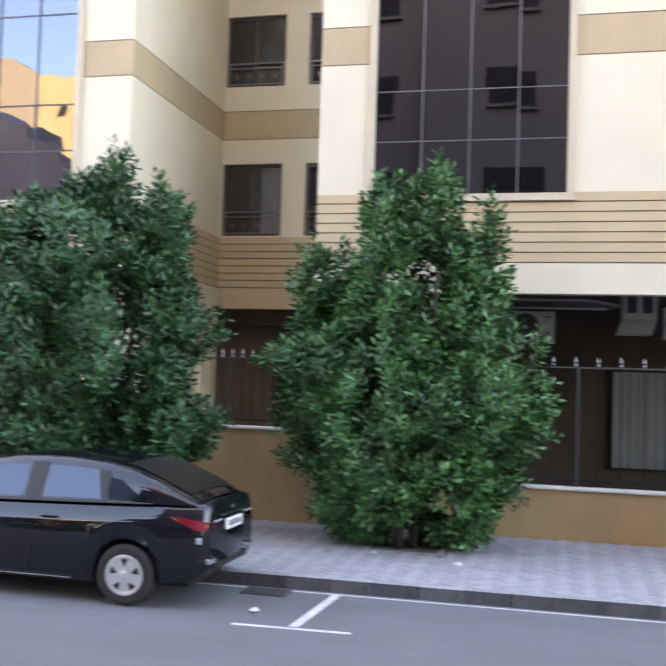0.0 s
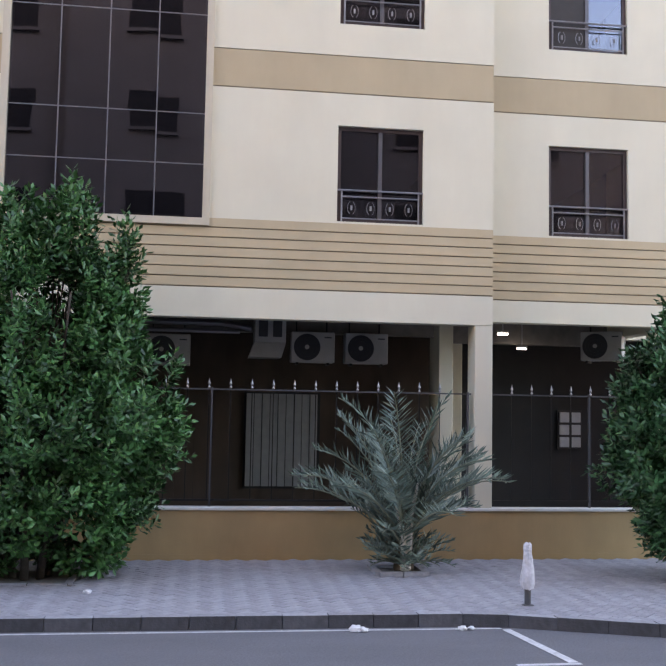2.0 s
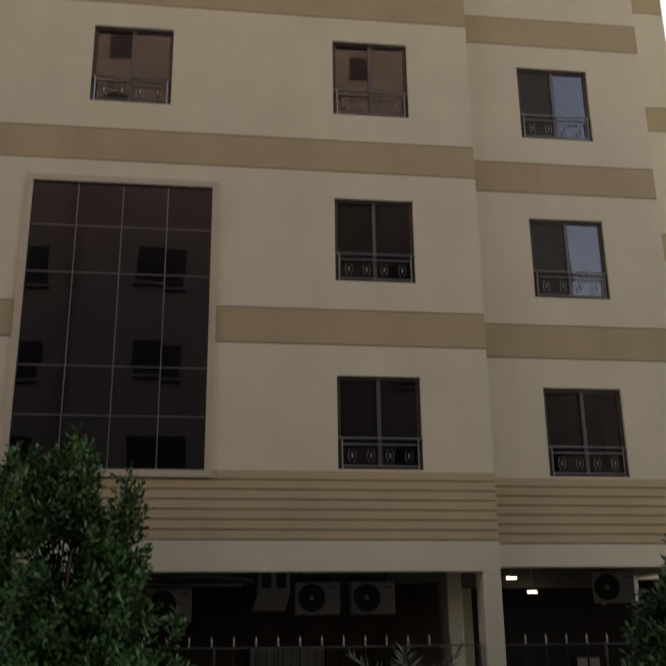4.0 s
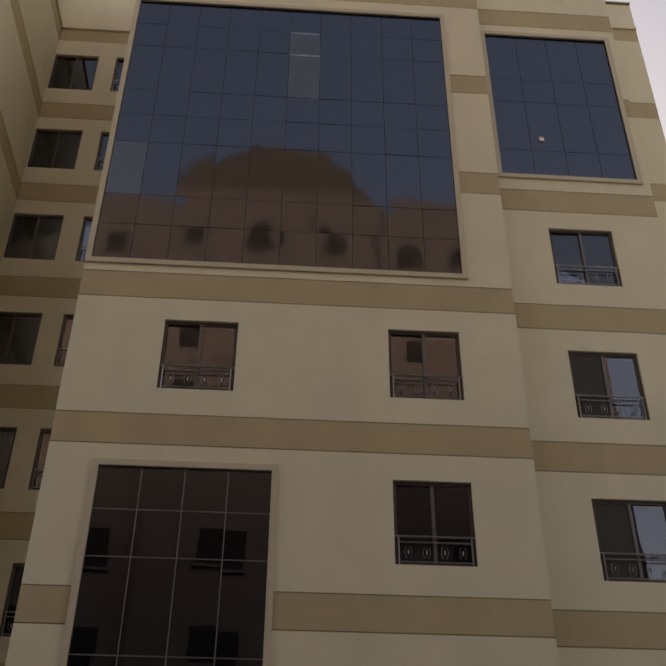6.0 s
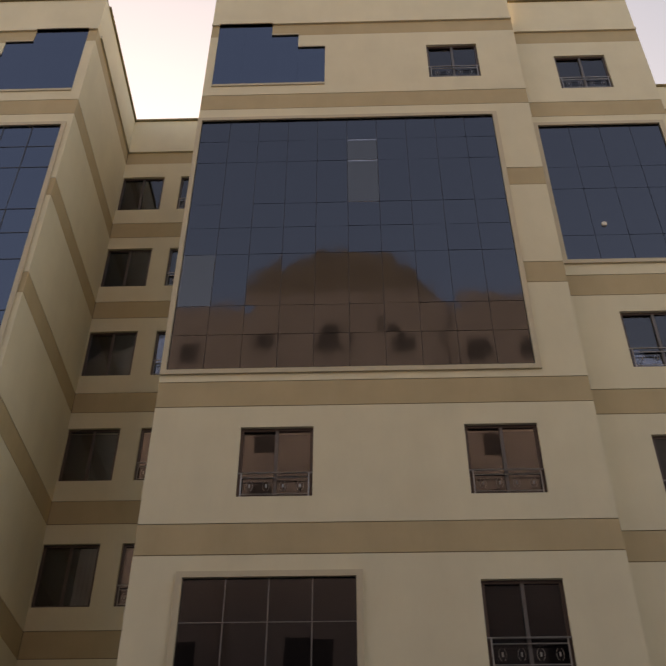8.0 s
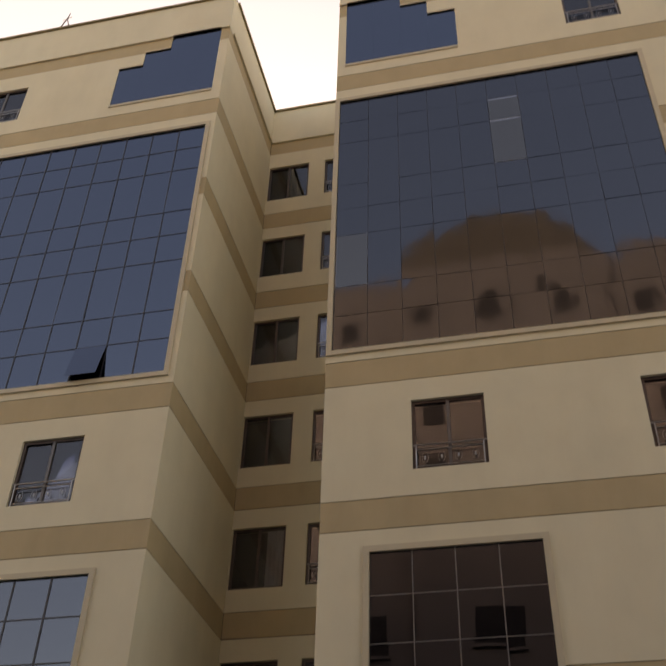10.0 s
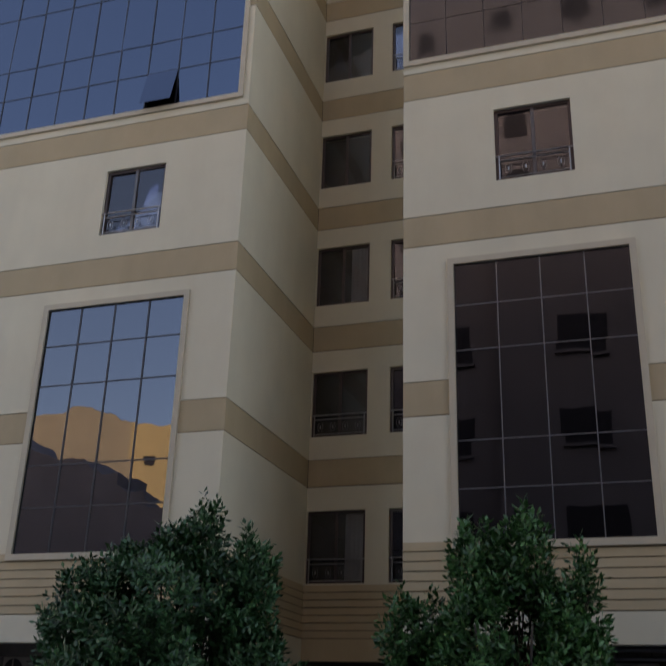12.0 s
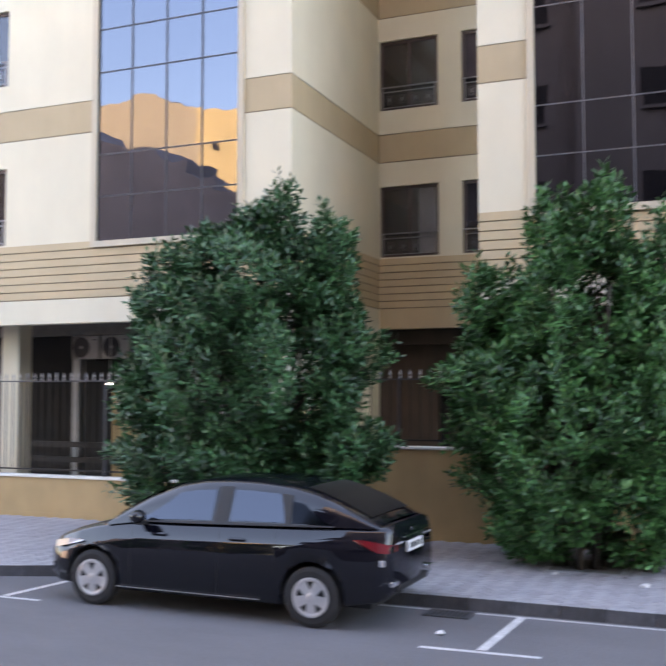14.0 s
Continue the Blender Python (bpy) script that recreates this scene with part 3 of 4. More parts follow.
part("pipe", tubes("pipe", [([(-3.0, 17.3, 3.86), (0.4, 17.3, 3.86), (0.9, 17.3, 3.78)], 0.05, 8), ([(-3.0, 17.15, 3.72), (0.7, 17.15, 3.70)], 0.035, 8), ([(-3.0, 16.8, 3.95), (4.0, 16.8, 3.95)], 0.04, 8)]), "rail", building)
shutter = thing("panel_door", "grey corrugated metal door at the back of the parking", "door", kind="structure")
for i in range(9):
    x = 1.0 + i * 0.168
    part("slat", boxes("slat", [(x, x + 0.15, 20.50 + 0.02 * (i % 2), 20.56, 0.75, 2.68)]), "steel", shutter)
part("door_frame", boxes("door_frame", [(0.95, 2.56, 20.56, 20.6, 0.7, 2.72)]), "carblack", shutter)
brown_gate = thing("panel_gate", "brown metal panel gate inside the parking", "gate", kind="structure")
for i in range(11):
    x = -3.3 + i * 0.36
    part("panel", boxes("panel", [(x, x + 0.345, 19.5, 19.54, 0.3, 2.62)]), "parkwall", brown_gate)

# ---- iron fence on the wall ----
def fence_run(x0, x1, y, posts, spacing=0.11, every=3, base=WALL_Z, label="dark iron fence with pale spear finials on the wall"):
    f = thing("fence", label, "fence", "wall fences")
    z0, zr = base + 0.045, 2.66
    part("top_rail", boxes("top_rail", [(x0, x1, y - 0.015, y + 0.015, zr - 0.022, zr)]), "post", f)
    part("bottom_rail", boxes("bottom_rail", [(x0, x1, y - 0.012, y + 0.012, z0 + 0.08, z0 + 0.11)]), "fence", f)
    bar = boxes("bar", [(-0.007, 0.007, -0.007, 0.007, z0 + 0.1, zr - 0.02)])
    spear = lathe([(0.006, 0.0), (0.02, 0.012), (0.02, 0.024), (0.008, 0.045), (0.022, 0.075), (0.010, 0.115), (0.002, 0.155)], 8)
    n = int((x1 - x0) / spacing)
    for i in range(1, n):
        x = x0 + i * spacing
        part("bar", bar, "fence", f).location = (x, y, 0)
        if i % every == 0:
            part("finial", spear, "finial", f).location = (x, y, zr)
    for x in posts:
        part("post", boxes("post", [(x - 0.015, x + 0.015, y - 0.02, y + 0.02, z0, zr + 0.02)]), "post", f)


fence_run(-3.4, 4.25, FACE + 0.12, (-3.3, 0.22, 4.2), 0.325, 1)
fence_run(4.6, 8.1, FACE + 0.14, (6.2, 8.0), 0.325, 1)
fence_run(-20.0, A_R - 0.46, FACE + 0.12, (-16.0, -10.9), 0.17, 1)
fence_run(A_R + 0.02, B_L - 0.02, FACE + 0.12, (-5.2,), 0.17, 1, HIGH_Z)


# ---- air-conditioning condensers hung in the parking ----
def condenser(x, y, z, w=0.78, h=0.55, d=0.3, turn=0):
    ac = thing("ac_condenser", "white outdoor air-conditioning unit with round fan grille", "air conditioner", "parking condensers", at=pose(x, y, z, 0, 0, turn))
    part("casing", bevel_box(-w / 2, w / 2, 0, d, 0, h, 0.02, 2), "ac", ac)
    part("fan_recess", lathe_y(0.235, -0.004, 0.012, 28, (-w * 0.14, h * 0.5)), "acdark", ac)
    ring = [([(-w * 0.14 + r * math.cos(t), -0.012, h * 0.5 + r * math.sin(t)) for t in np.linspace(0, 2 * math.pi, 25)], 0.005, 4) for r in (0.235, 0.18, 0.125, 0.07)]
    part("grille", tubes("grille", ring), "acdark", ac)
    part("hub", lathe_y(0.04, -0.02, -0.005, 14, (-w * 0.14, h * 0.5)), "ac", ac)
    part("badge", boxes("badge", [(w * 0.26, w * 0.42, -0.004, 0.0, h * 0.80, h * 0.84)]), "acdark", ac)
    for sx in (-0.355, 0.355):
        part("bracket", boxes("bracket", [(w * sx - 0.02, w * sx + 0.02, 0.02, d, -0.04, 0)]), "fence", ac)
        part("hanger", boxes("hanger", [(w * sx - 0.012, w * sx + 0.012, d, d + 0.025, -0.04, 4.07 - z)]), "fence", ac)
    return ac


def lathe_y(r, y0, y1, sides, c):
    v = [(c[0] + r * math.cos(2 * math.pi * k / sides), y, c[1] + r * math.sin(2 * math.pi * k / sides)) for y in (y0, y1) for k in range(sides)]
    f = [tuple(range(sides)), tuple(range(sides, 2 * sides))[::-1]] + [(k, sides + k, sides + (k + 1) % sides, (k + 1) % sides) for k in range(sides)]
    return mesh_of("disc", v, f)


for x in (2.01, 2.98):
    condenser(x, 17.25, 3.2)
condenser(-0.55, 17.3, 3.1)
condenser(7.5, 17.5, 3.38, turn=-38)
for x in (-14.35, -13.5, -12.6, -11.1):
    condenser(x, 18.9, 3.22)
duct = thing("duct_box", "pale metal duct box hung under the parking ceiling", "duct")
part("box", bevel_box(0.95, 1.50, 17.0, 17.5, 3.52, 4.06, 0.01), "ac", duct)
hop = box_verts(0.86, 1.42, 16.9, 17.5, 3.26, 3.30)[:4] + box_verts(0.95, 1.50, 17.0, 17.5, 3.5, 3.518)[4:]
part("hopper", mesh_of("hopper", hop, BOX_F), "ac", duct, "flared metal chute")
part("opening", boxes("opening", [(1.02, 1.18, 16.985, 16.998, 3.62, 3.98), (1.27, 1.43, 16.985, 16.998, 3.62, 3.98)]), "acdark", duct)
for x, y, z in ((5.3, 16.6, 3.75), (6.09, 17.9, 3.59), (-12.85, 17.8, 2.62)):
    lamp = thing("tube_light", "small lit fluorescent tube under the parking ceiling", "lamp")
    part("holder", boxes("holder", [(x - 0.10, x + 0.10, y - 0.03, y + 0.03, z + 0.025, z + 0.06), (x - 0.01, x + 0.01, y - 0.01, y + 0.01, z + 0.06, 4.08)]), "ac", lamp)
    part("tube", tubes("tube", [([(x - 0.09, y, z), (x + 0.09, y, z)], 0.016, 8)]), "tube", lamp)

# White disc stands in for the bright point of light in this glazing.
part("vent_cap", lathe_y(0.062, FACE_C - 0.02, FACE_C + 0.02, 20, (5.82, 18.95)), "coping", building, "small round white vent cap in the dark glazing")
pier = part("parking_pier", bevel_box(-13.0, -11.75, 18.1, 18.5, PAVE_Z, 2.48, 0.01), "ochre", building, "ochre rendered pier")
for x in (-16.2, -14.6, -11.4, -10.6):
    part("column", bevel_box(x - 0.11, x + 0.11, 18.9, 19.1, PAVE_Z, 4.06, 0.01), "steel", building)
for z in (0.86, 1.2):
    part("guard_rail", boxes("guard_rail", [(A_R - 9, A_R - 0.4, 18.0, 18.06, z, z + 0.12)]), "black", building)
wall_unit = thing("ac_condenser", "small white condenser fixed to the ochre pier", "air conditioner")
part("casing", bevel_box(-12.72, -12.42, 17.9, 18.1, 2.12, 2.40, 0.015, 2), "ac", wall_unit)
part("fan_grille", lathe_y(0.09, 17.89, 17.905, 20, (-12.6, 2.26)), "acdark", wall_unit)
# Plain panel added for a pale grid of squares at the back of the parking.
panel = thing("meter_panel", "small panel of pale square meter covers on the parking wall", "meter panel")
part("backboard", boxes("backboard", [(7.8, 8.35, 20.52, 20.56, 1.6, 2.45)]), "carblack", panel)
for i in range(2):
    for j in range(3):
        part("cover", bevel_box(7.83 + 0.26 * i, 8.05 + 0.26 * i, 20.48, 20.52, 1.64 + 0.27 * j, 1.86 + 0.27 * j, 0.01), "steel", panel)

# ---- across the street, seen only in the glass ----
opp = thing("apartment_building", "tall brown apartment building across the street, seen in the glazing", "building", kind="structure")
Y_O = -7.0
v, f = [], []
prof = [(-13, 0), (-13, 36.1), (-5.3, 36.1)] + [(5.4, 36.1), (5.4, 36.9), (10.6, 36.8), (10.6, 31.0), (15.6, 31.0), (15.6, 15.0), (26, 15.0), (26, 0)]
gable = [(-5.3, 36.1), (-5.2, 37.2), (-4.4, 38.1), (-3.4, 38.9), (-1.6, 39.6), (0.2, 39.8), (1.8, 39.3), (3.0, 38.2), (3.8, 37.3), (4.2, 36.1)]
gn = len(gable)
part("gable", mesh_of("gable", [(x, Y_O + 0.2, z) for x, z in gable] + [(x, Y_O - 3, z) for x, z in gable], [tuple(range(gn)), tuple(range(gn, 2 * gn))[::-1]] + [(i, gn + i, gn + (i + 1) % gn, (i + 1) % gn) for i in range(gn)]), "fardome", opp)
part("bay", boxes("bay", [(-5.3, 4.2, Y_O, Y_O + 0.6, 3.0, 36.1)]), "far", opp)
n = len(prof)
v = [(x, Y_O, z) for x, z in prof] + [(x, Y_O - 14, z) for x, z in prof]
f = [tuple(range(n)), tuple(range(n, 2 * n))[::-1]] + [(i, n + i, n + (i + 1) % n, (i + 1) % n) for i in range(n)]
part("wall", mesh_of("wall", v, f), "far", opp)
for k in range(4):   # wide low windows of the lower storeys
    z = 5.15 + 3.78 * k
    for x in (-12.7, -7.42, -2.03, 3.0, 8.3, 13.4):
        yw = Y_O + (0.62 if -5.3 < x < 4.2 else 0.02)
        part("window", boxes("window", [(x - 0.97, x + 0.97, yw - 0.1, yw, z, z + 1.45)]), "farglass", opp)
        part("window_sill", boxes("window_sill", [(x - 1.05, x + 1.05, yw - 0.02, yw + 0.12, z - 0.12, z)]), "far", opp)
for k in range(6, 11):
    z = 3.2 + k * 2.95
    for j, x in enumerate((-11.2, -8.4, -4.2, -1.2, 1.8, 6.2, 9.0, 13.2)):
        hw = 0.45 if j % 3 else 0.62
        arch = [(x - hw, z), (x + hw, z)] + [(x + hw * math.cos(a), z + 1.0 + hw * 0.6 * math.sin(a)) for a in np.linspace(0, math.pi, 7)]
        m = len(arch)
        part("window", mesh_of("window", [(a, Y_O + (0.62 if -5.3 < x < 4.2 else 0.02), b) for a, b in arch], [tuple(range(m))[::-1]]), "farglass", opp)

def skyline(name, mat, parent, y0, y1, pts):
    """A block with the roofline pts, from y0 back to y1."""
    n = len(pts) + 2
    line = [(pts[0][0], 0.0), *pts, (pts[-1][0], 0.0)]
    vv = [(a, y0, b) for a, b in line] + [(a, y1, b) for a, b in line]
    ff = [tuple(range(n)), tuple(range(n, 2 * n))[::-1]] + [(i, n + i, n + (i + 1) % n, (i + 1) % n) for i in range(n)]
    return part(name, mesh_of(name, vv, ff), mat, parent)


# Silhouette block added for the shaded mass mirrored in the left glazing.
lowb = thing("shade_silhouette", "shaded brown building with a broken roofline across the street", "building", kind="structure")
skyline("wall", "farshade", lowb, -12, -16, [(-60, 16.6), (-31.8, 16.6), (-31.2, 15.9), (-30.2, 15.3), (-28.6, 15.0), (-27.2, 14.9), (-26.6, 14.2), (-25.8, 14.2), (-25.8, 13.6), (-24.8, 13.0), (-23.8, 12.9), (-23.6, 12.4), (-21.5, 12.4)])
for x in (-29, -26.4):
    part("window", boxes("window", [(x - 0.6, x + 0.6, -12.02, -11.96, 8.6, 9.8)]), "farglass", lowb)
yel = thing("apartment_building", "sunlit yellow apartment building far across the street", "building", kind="structure")
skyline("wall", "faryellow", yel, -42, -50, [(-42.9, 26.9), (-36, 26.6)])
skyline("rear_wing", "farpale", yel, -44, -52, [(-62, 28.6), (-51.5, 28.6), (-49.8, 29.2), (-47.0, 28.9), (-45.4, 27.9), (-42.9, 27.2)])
for k in range(4):
    part("window", boxes("window", [(-41.2, -40.4, -42.02, -41.96, 10.5 + k * 4.1, 11.9 + k * 4.1)]), "farglass", yel)


# ---- trees ----
def leaf_mesh(name, pos, axis, side, length, width, mid=0.45):
    """Many folded leaf blades in one mesh: pos, axis and side are (n, 3) arrays."""
    n = len(pos)
    nrm = np.cross(axis, side)
    L, W = length[:, None], width[:, None]
    base, tip = pos, pos + axis * L
    m1 = pos + axis * L * mid + side * W + nrm * W * 0.35
    m2 = pos + axis * L * mid - side * W + nrm * W * 0.35
    v = np.stack([base, m1, tip, m2], 1).reshape(-1, 3)
    k = np.arange(n)[:, None] * 4
    tri = np.concatenate([k + np.array([[0, 1, 2]]), k + np.array([[0, 2, 3]])], 1).reshape(-1, 3)
    me = bpy.data.meshes.new(name)
    me.vertices.add(len(v))
    me.vertices.foreach_set("co", v.ravel())
    me.loops.add(tri.size)
    me.loops.foreach_set("vertex_index", tri.ravel().astype(np.int32))
    me.polygons.add(len(tri))
    me.polygons.foreach_set("loop_start", np.arange(0, tri.size, 3, dtype=np.int32))
    me.update(calc_edges=True)
    me.validate()
    return me


def unit(a):
    return a / np.maximum(np.linalg.norm(a, axis=1, keepdims=True), 1e-9)


def crown(lobes, shoots, per, seed, size=0.122):
    rs = np.random.RandomState(seed)
    lob = np.array(lobes, float)
    area = np.array([(l[3] * l[4] + l[4] * l[5] + l[3] * l[5]) for l in lob])
    pick = rs.choice(len(lob), shoots * 2, p=area / area.sum())
    d = unit(rs.normal(size=(shoots * 2, 3)))
    depth = 1 - np.abs(rs.normal(0, 0.16, (shoots * 2, 1)))
    # lumpy surface: clumps a hand to an arm wide
    lump = np.array([noise.noise(Vector(tuple(d[i] * 2.2 + pick[i] * 7.1))) for i in range(len(d))])[:, None]
    p = lob[pick, :3] + d * lob[pick, 3:6] * (depth + 0.52 * lump)
    inside = np.zeros(len(p), bool)
    for j, l in enumerate(lob):
        q = ((p - l[:3]) / l[3:6])
        inside |= (np.linalg.norm(q, axis=1) < 0.72) & (pick != j)
    hollow = np.array([noise.noise(Vector((q[0] * 1.5 + seed, q[1] * 1.5, q[2] * 1.0))) for q in p])
    keep = ~inside & (p[:, 2] > 0.10) & (hollow > -0.26 + 0.20 * np.clip(1.0 - p[:, 2] / 2.2, 0, 1) - 0.2 * rs.rand(len(p)))
    p, d = p[keep][:shoots], d[keep][:shoots]
    up = np.array([[0, 0, 1.0]])
    stem = unit(d * np.array([[1, 1, 0.6]]) + up * 0.75 + rs.normal(0, 0.25, d.shape))
    n = len(p)
    P, A, S, Ls, Ws = [], [], [], [], []
    for k in range(per):
        t = k / per
        ang = k * 2.4 + rs.rand(n) * 0.7
        o1 = unit(np.cross(stem, rs.normal(size=(n, 3)))) if k == 0 else o1
        o2 = np.cross(stem, o1)
        radial = o1 * np.cos(ang)[:, None] + o2 * np.sin(ang)[:, None]
        ax = unit(stem * (0.25 + 0.75 * t) + radial * (1.05 - 0.5 * t) + rs.normal(0, 0.12, (n, 3)) - up * 0.12)
        P.append(p + stem * (t - 0.5) * 0.26)
        A.append(ax)
        S.append(unit(np.cross(ax, stem + rs.normal(0, 0.2, (n, 3)))))
        Ls.append(size * (0.75 + 0.5 * rs.rand(n)))
        Ws.append(size * (0.19 + 0.06 * rs.rand(n)))
    return leaf_mesh("crown", np.concatenate(P), np.concatenate(A), np.concatenate(S), np.concatenate(Ls), np.concatenate(Ws), 0.58)


def tree(x, y, lobes, seed, label, mat="leaf", shoots=4200, per=9, height=4.0):
    t = thing("tree", label, "tree", at=pose(x, y, PAVE_Z if y > 0 else 0.0))
    rnd = random.Random(seed)
    stems = []
    for i in range(5):
        a, r = i * 1.3 + rnd.random(), 0.24
        px, py = r * math.cos(a), r * math.sin(a)
        pts, rad = [], []
        for j in range(7):
            z = -0.02 + height * 0.8 * j / 6
            pts.append((px * (1 + 2.2 * j / 6) + rnd.gauss(0, 0.03), py * (1 + 2.2 * j / 6) + rnd.gauss(0, 0.03), z))
            rad.append(0.055 * (1 - 0.75 * j / 6))
        stems.append((pts, rad, 8))
    part("trunk", tubes("trunk", stems), "bark", t, "several slim grey-brown stems", smooth=True)
    limbs = []
    for l in lobes:
        for i in range(5):
            a = rnd.random() * 6.28
            e = Vector((l[0] + l[3] * 0.8 * math.cos(a), l[1] + l[4] * 0.8 * math.sin(a), l[2] + l[5] * 0.5 * rnd.uniform(-0.6, 1)))
            s = Vector((l[0] * 0.25, l[1] * 0.25, max(0.2, l[2] * 0.55)))
            m = (s + e) / 2 + Vector((0, 0, -0.1))
            limbs.append(([s, m, e], [0.022, 0.014, 0.005], 5))
    part("branch", tubes("branch", limbs), "bark", t)
    c = part("crown", crown(lobes, shoots, per, seed), mat, t, "dense glossy green leaves in upright shoots")
    tagged(c, kind="stuff")
    return t


LOBES_R = [(-0.62, 0, 0.5, 0.62, 0.6, 0.42), (0.6, 0, 0.5, 0.62, 0.6, 0.42), (0, 0, 1.75, 1.45, 1.25, 1.25), (0.0, 0, 3.2, 0.85, 0.85, 1.2), (0.30, 0, 4.52, 0.27, 0.3, 0.70), (1.03, 0, 3.95, 0.20, 0.22, 0.72), (-1.38, 0, 3.5, 0.27, 0.3, 0.62),
           (-0.42, 0, 4.35, 0.26, 0.28, 0.72), (-1.2, 0, 2.3, 0.72, 0.8, 0.85), (1.1, 0.0, 2.1, 0.70, 0.9, 0.95), (1.62, 0, 1.95, 0.25, 0.25, 0.2), (0.0, 0, 0.95, 1.38, 1.1, 0.68), (0.8, -0.2, 3.0, 0.45, 0.5, 0.7),
           (-0.95, 0.1, 3.3, 0.28, 0.3, 0.65), (0.05, 0, 4.2, 0.4, 0.4, 0.6), (0.55, 0, 3.7, 0.42, 0.45, 0.55)]
LOBES_L = [(0, 0, 2.5, 1.68, 1.35, 1.5), (0.05, 0, 3.75, 1.25, 1.1, 1.0), (0.5, 0, 4.75, 0.28, 0.28, 0.6), (0.15, 0, 4.55, 0.38, 0.35, 0.42), (1.25, 0, 4.2, 0.33, 0.33, 0.62), (-1.3, 0, 3.7, 0.55, 0.7, 0.7),
           (-0.6, 0, 4.35, 0.4, 0.4, 0.45), (1.6, -0.1, 1.5, 0.55, 0.55, 0.40), (-0.4, 0, 1.2, 1.5, 1.2, 0.8), (-1.65, 0, 2.3, 0.45, 0.6, 0.8), (1.3, 0, 3.0, 0.42, 0.6, 0.8), (-1.5, 0, 1.2, 0.55, 0.6, 0.7), (1.2, 0, 1.3, 0.6, 0.6, 0.6)]
LOBES_3 = [(0, 0, 1.7, 1.25, 1.1, 1.4), (0.1, 0, 3.0, 0.9, 0.8, 1.1), (0.0, 0, 3.9, 0.35, 0.35, 0.7), (0.6, 0, 3.7, 0.35, 0.35, 0.6), (-0.7, 0, 2.7, 0.5, 0.5, 0.6), (-0.85, 0, 1.9, 0.5, 0.6, 0.7), (0.1, 0, 0.8, 1.0, 0.9, 0.6)]
tree(-2.03, 13.33, LOBES_R, 11, "tall bushy green tree with spiky tops on the pavement", "leaf", 6200, 8, 4.6)
tree(-6.75, 12.7, LOBES_L, 12, "broad dense dark green tree behind the parked car", "leaf_dark", 7000, 8, 4.4)
for x, sc, seed in ((-27.0, 1.5, 31), (-21.5, 1.7, 32), (-16.4, 1.55, 33)):
    tree(x, -9.2, [tuple(c * sc for c in l) for l in LOBES_3], seed, "street tree across the road, mirrored in the car windows", "leaf", 3000, 8, 3.6 * sc)
tree(TREE3[0], TREE3[1], LOBES_3, 13, "dense green tree beside a wrapped bollard", "leaf_dark", 4400, 8, 3.6)


# ---- date palm ----
def palm(x, y, seed):
    t = thing("date_palm", "young grey-green date palm with arching feathery fronds", "palm", at=pose(x, y, PAVE_Z))
    rnd = random.Random(seed)
    part("trunk", lathe([(0.12, -0.02), (0.15, 0.06), (0.13, 0.18), (0.15, 0.25), (0.125, 0.38), (0.14, 0.46), (0.11, 0.62), (0.05, 0.85)], 14), "palmtrunk", t, "short stump of old leaf bases")
    for px, pz, lean in ((0.03, 1.25, 0.10), (-0.06, 0.95, -0.12)):
        part("dry_stalk", tubes("dry_stalk", [([(px * 0.5, -0.16, 0.05), (px, -0.24, pz * 0.55), (px + lean, -0.28, pz)], [0.055, 0.045, 0.014], 6)]), "drystalk", t, "pale dry frond stalk")
    fronds = []
    for i in range(34):
        fronds.append((i * 2.4 + rnd.uniform(-0.5, 0.5), 1.42 - 0.024 * i + rnd.uniform(-0.08, 0.08), 1.5 + 0.5 * rnd.random(), 0.78 - 0.010 * i))
    for i in range(22):   # older fronds lower down
        fronds.append((i * 2.4 + rnd.uniform(-0.4, 0.4), rnd.uniform(0.55, 1.2), rnd.uniform(0.85, 1.35), rnd.uniform(0.25, 0.55)))
    for i in range(56):   # suckers round the foot
        fronds.append((i * 1.1 + rnd.random(), rnd.uniform(0.35, 1.35), rnd.uniform(0.45, 0.8), 0.10))
    for az, el, length, z0 in fronds:
        n = 14
        p = Vector((0.05 * math.cos(az), 0.05 * math.sin(az), z0))
        droop = rnd.uniform(0.45, 1.25)
        pts = [p.copy()]
        e = el
        for j in range(n):
            e -= (droop / n) * (0.2 + 1.25 * j / n)
            p = p + Vector((math.cos(az) * math.cos(e), math.sin(az) * math.cos(e), math.sin(e))) * length / n
            pts.append(p.copy())
        v, f = tube(pts, [0.017 * (1 - 0.85 * j / n) + 0.002 for j in range(n + 1)], 5)
        fr = part("frond", mesh_of("frond", v, f), "palmrib", t)
        P, A, S, Ls, Ws = [], [], [], [], []
        m = int(14 * length)
        for j in range(m):
            u = 0.14 + 0.85 * j / m
            k = min(int(u * n), n - 1)
            q = pts[k].lerp(pts[k + 1], u * n - k)
            d = (pts[k + 1] - pts[k]).normalized()
            s = d.cross(Vector((0, 0, 1))).normalized()
            up = s.cross(d)
            for sg in (-1, 1):
                a = (d * 0.65 + s * sg * 0.8 + up * rnd.uniform(-0.1, 0.9)).normalized()
                P.append(q), A.append(a), S.append(a.cross(s * sg + up * 0.4).normalized())
                Ls.append((0.35 * math.sin(math.pi * (0.18 + 0.74 * u)) + 0.05) * rnd.uniform(0.85, 1.1) * min(1, length / 1.3)), Ws.append(0.0135)
        lf = part("frond_blade", leaf_mesh("frond_blade", np.array(P), np.array(A), np.array(S), np.array(Ls), np.array(Ws)), "palm", fr)
        tagged(lf, kind="stuff")


palm(2.93, 13.62, 5)

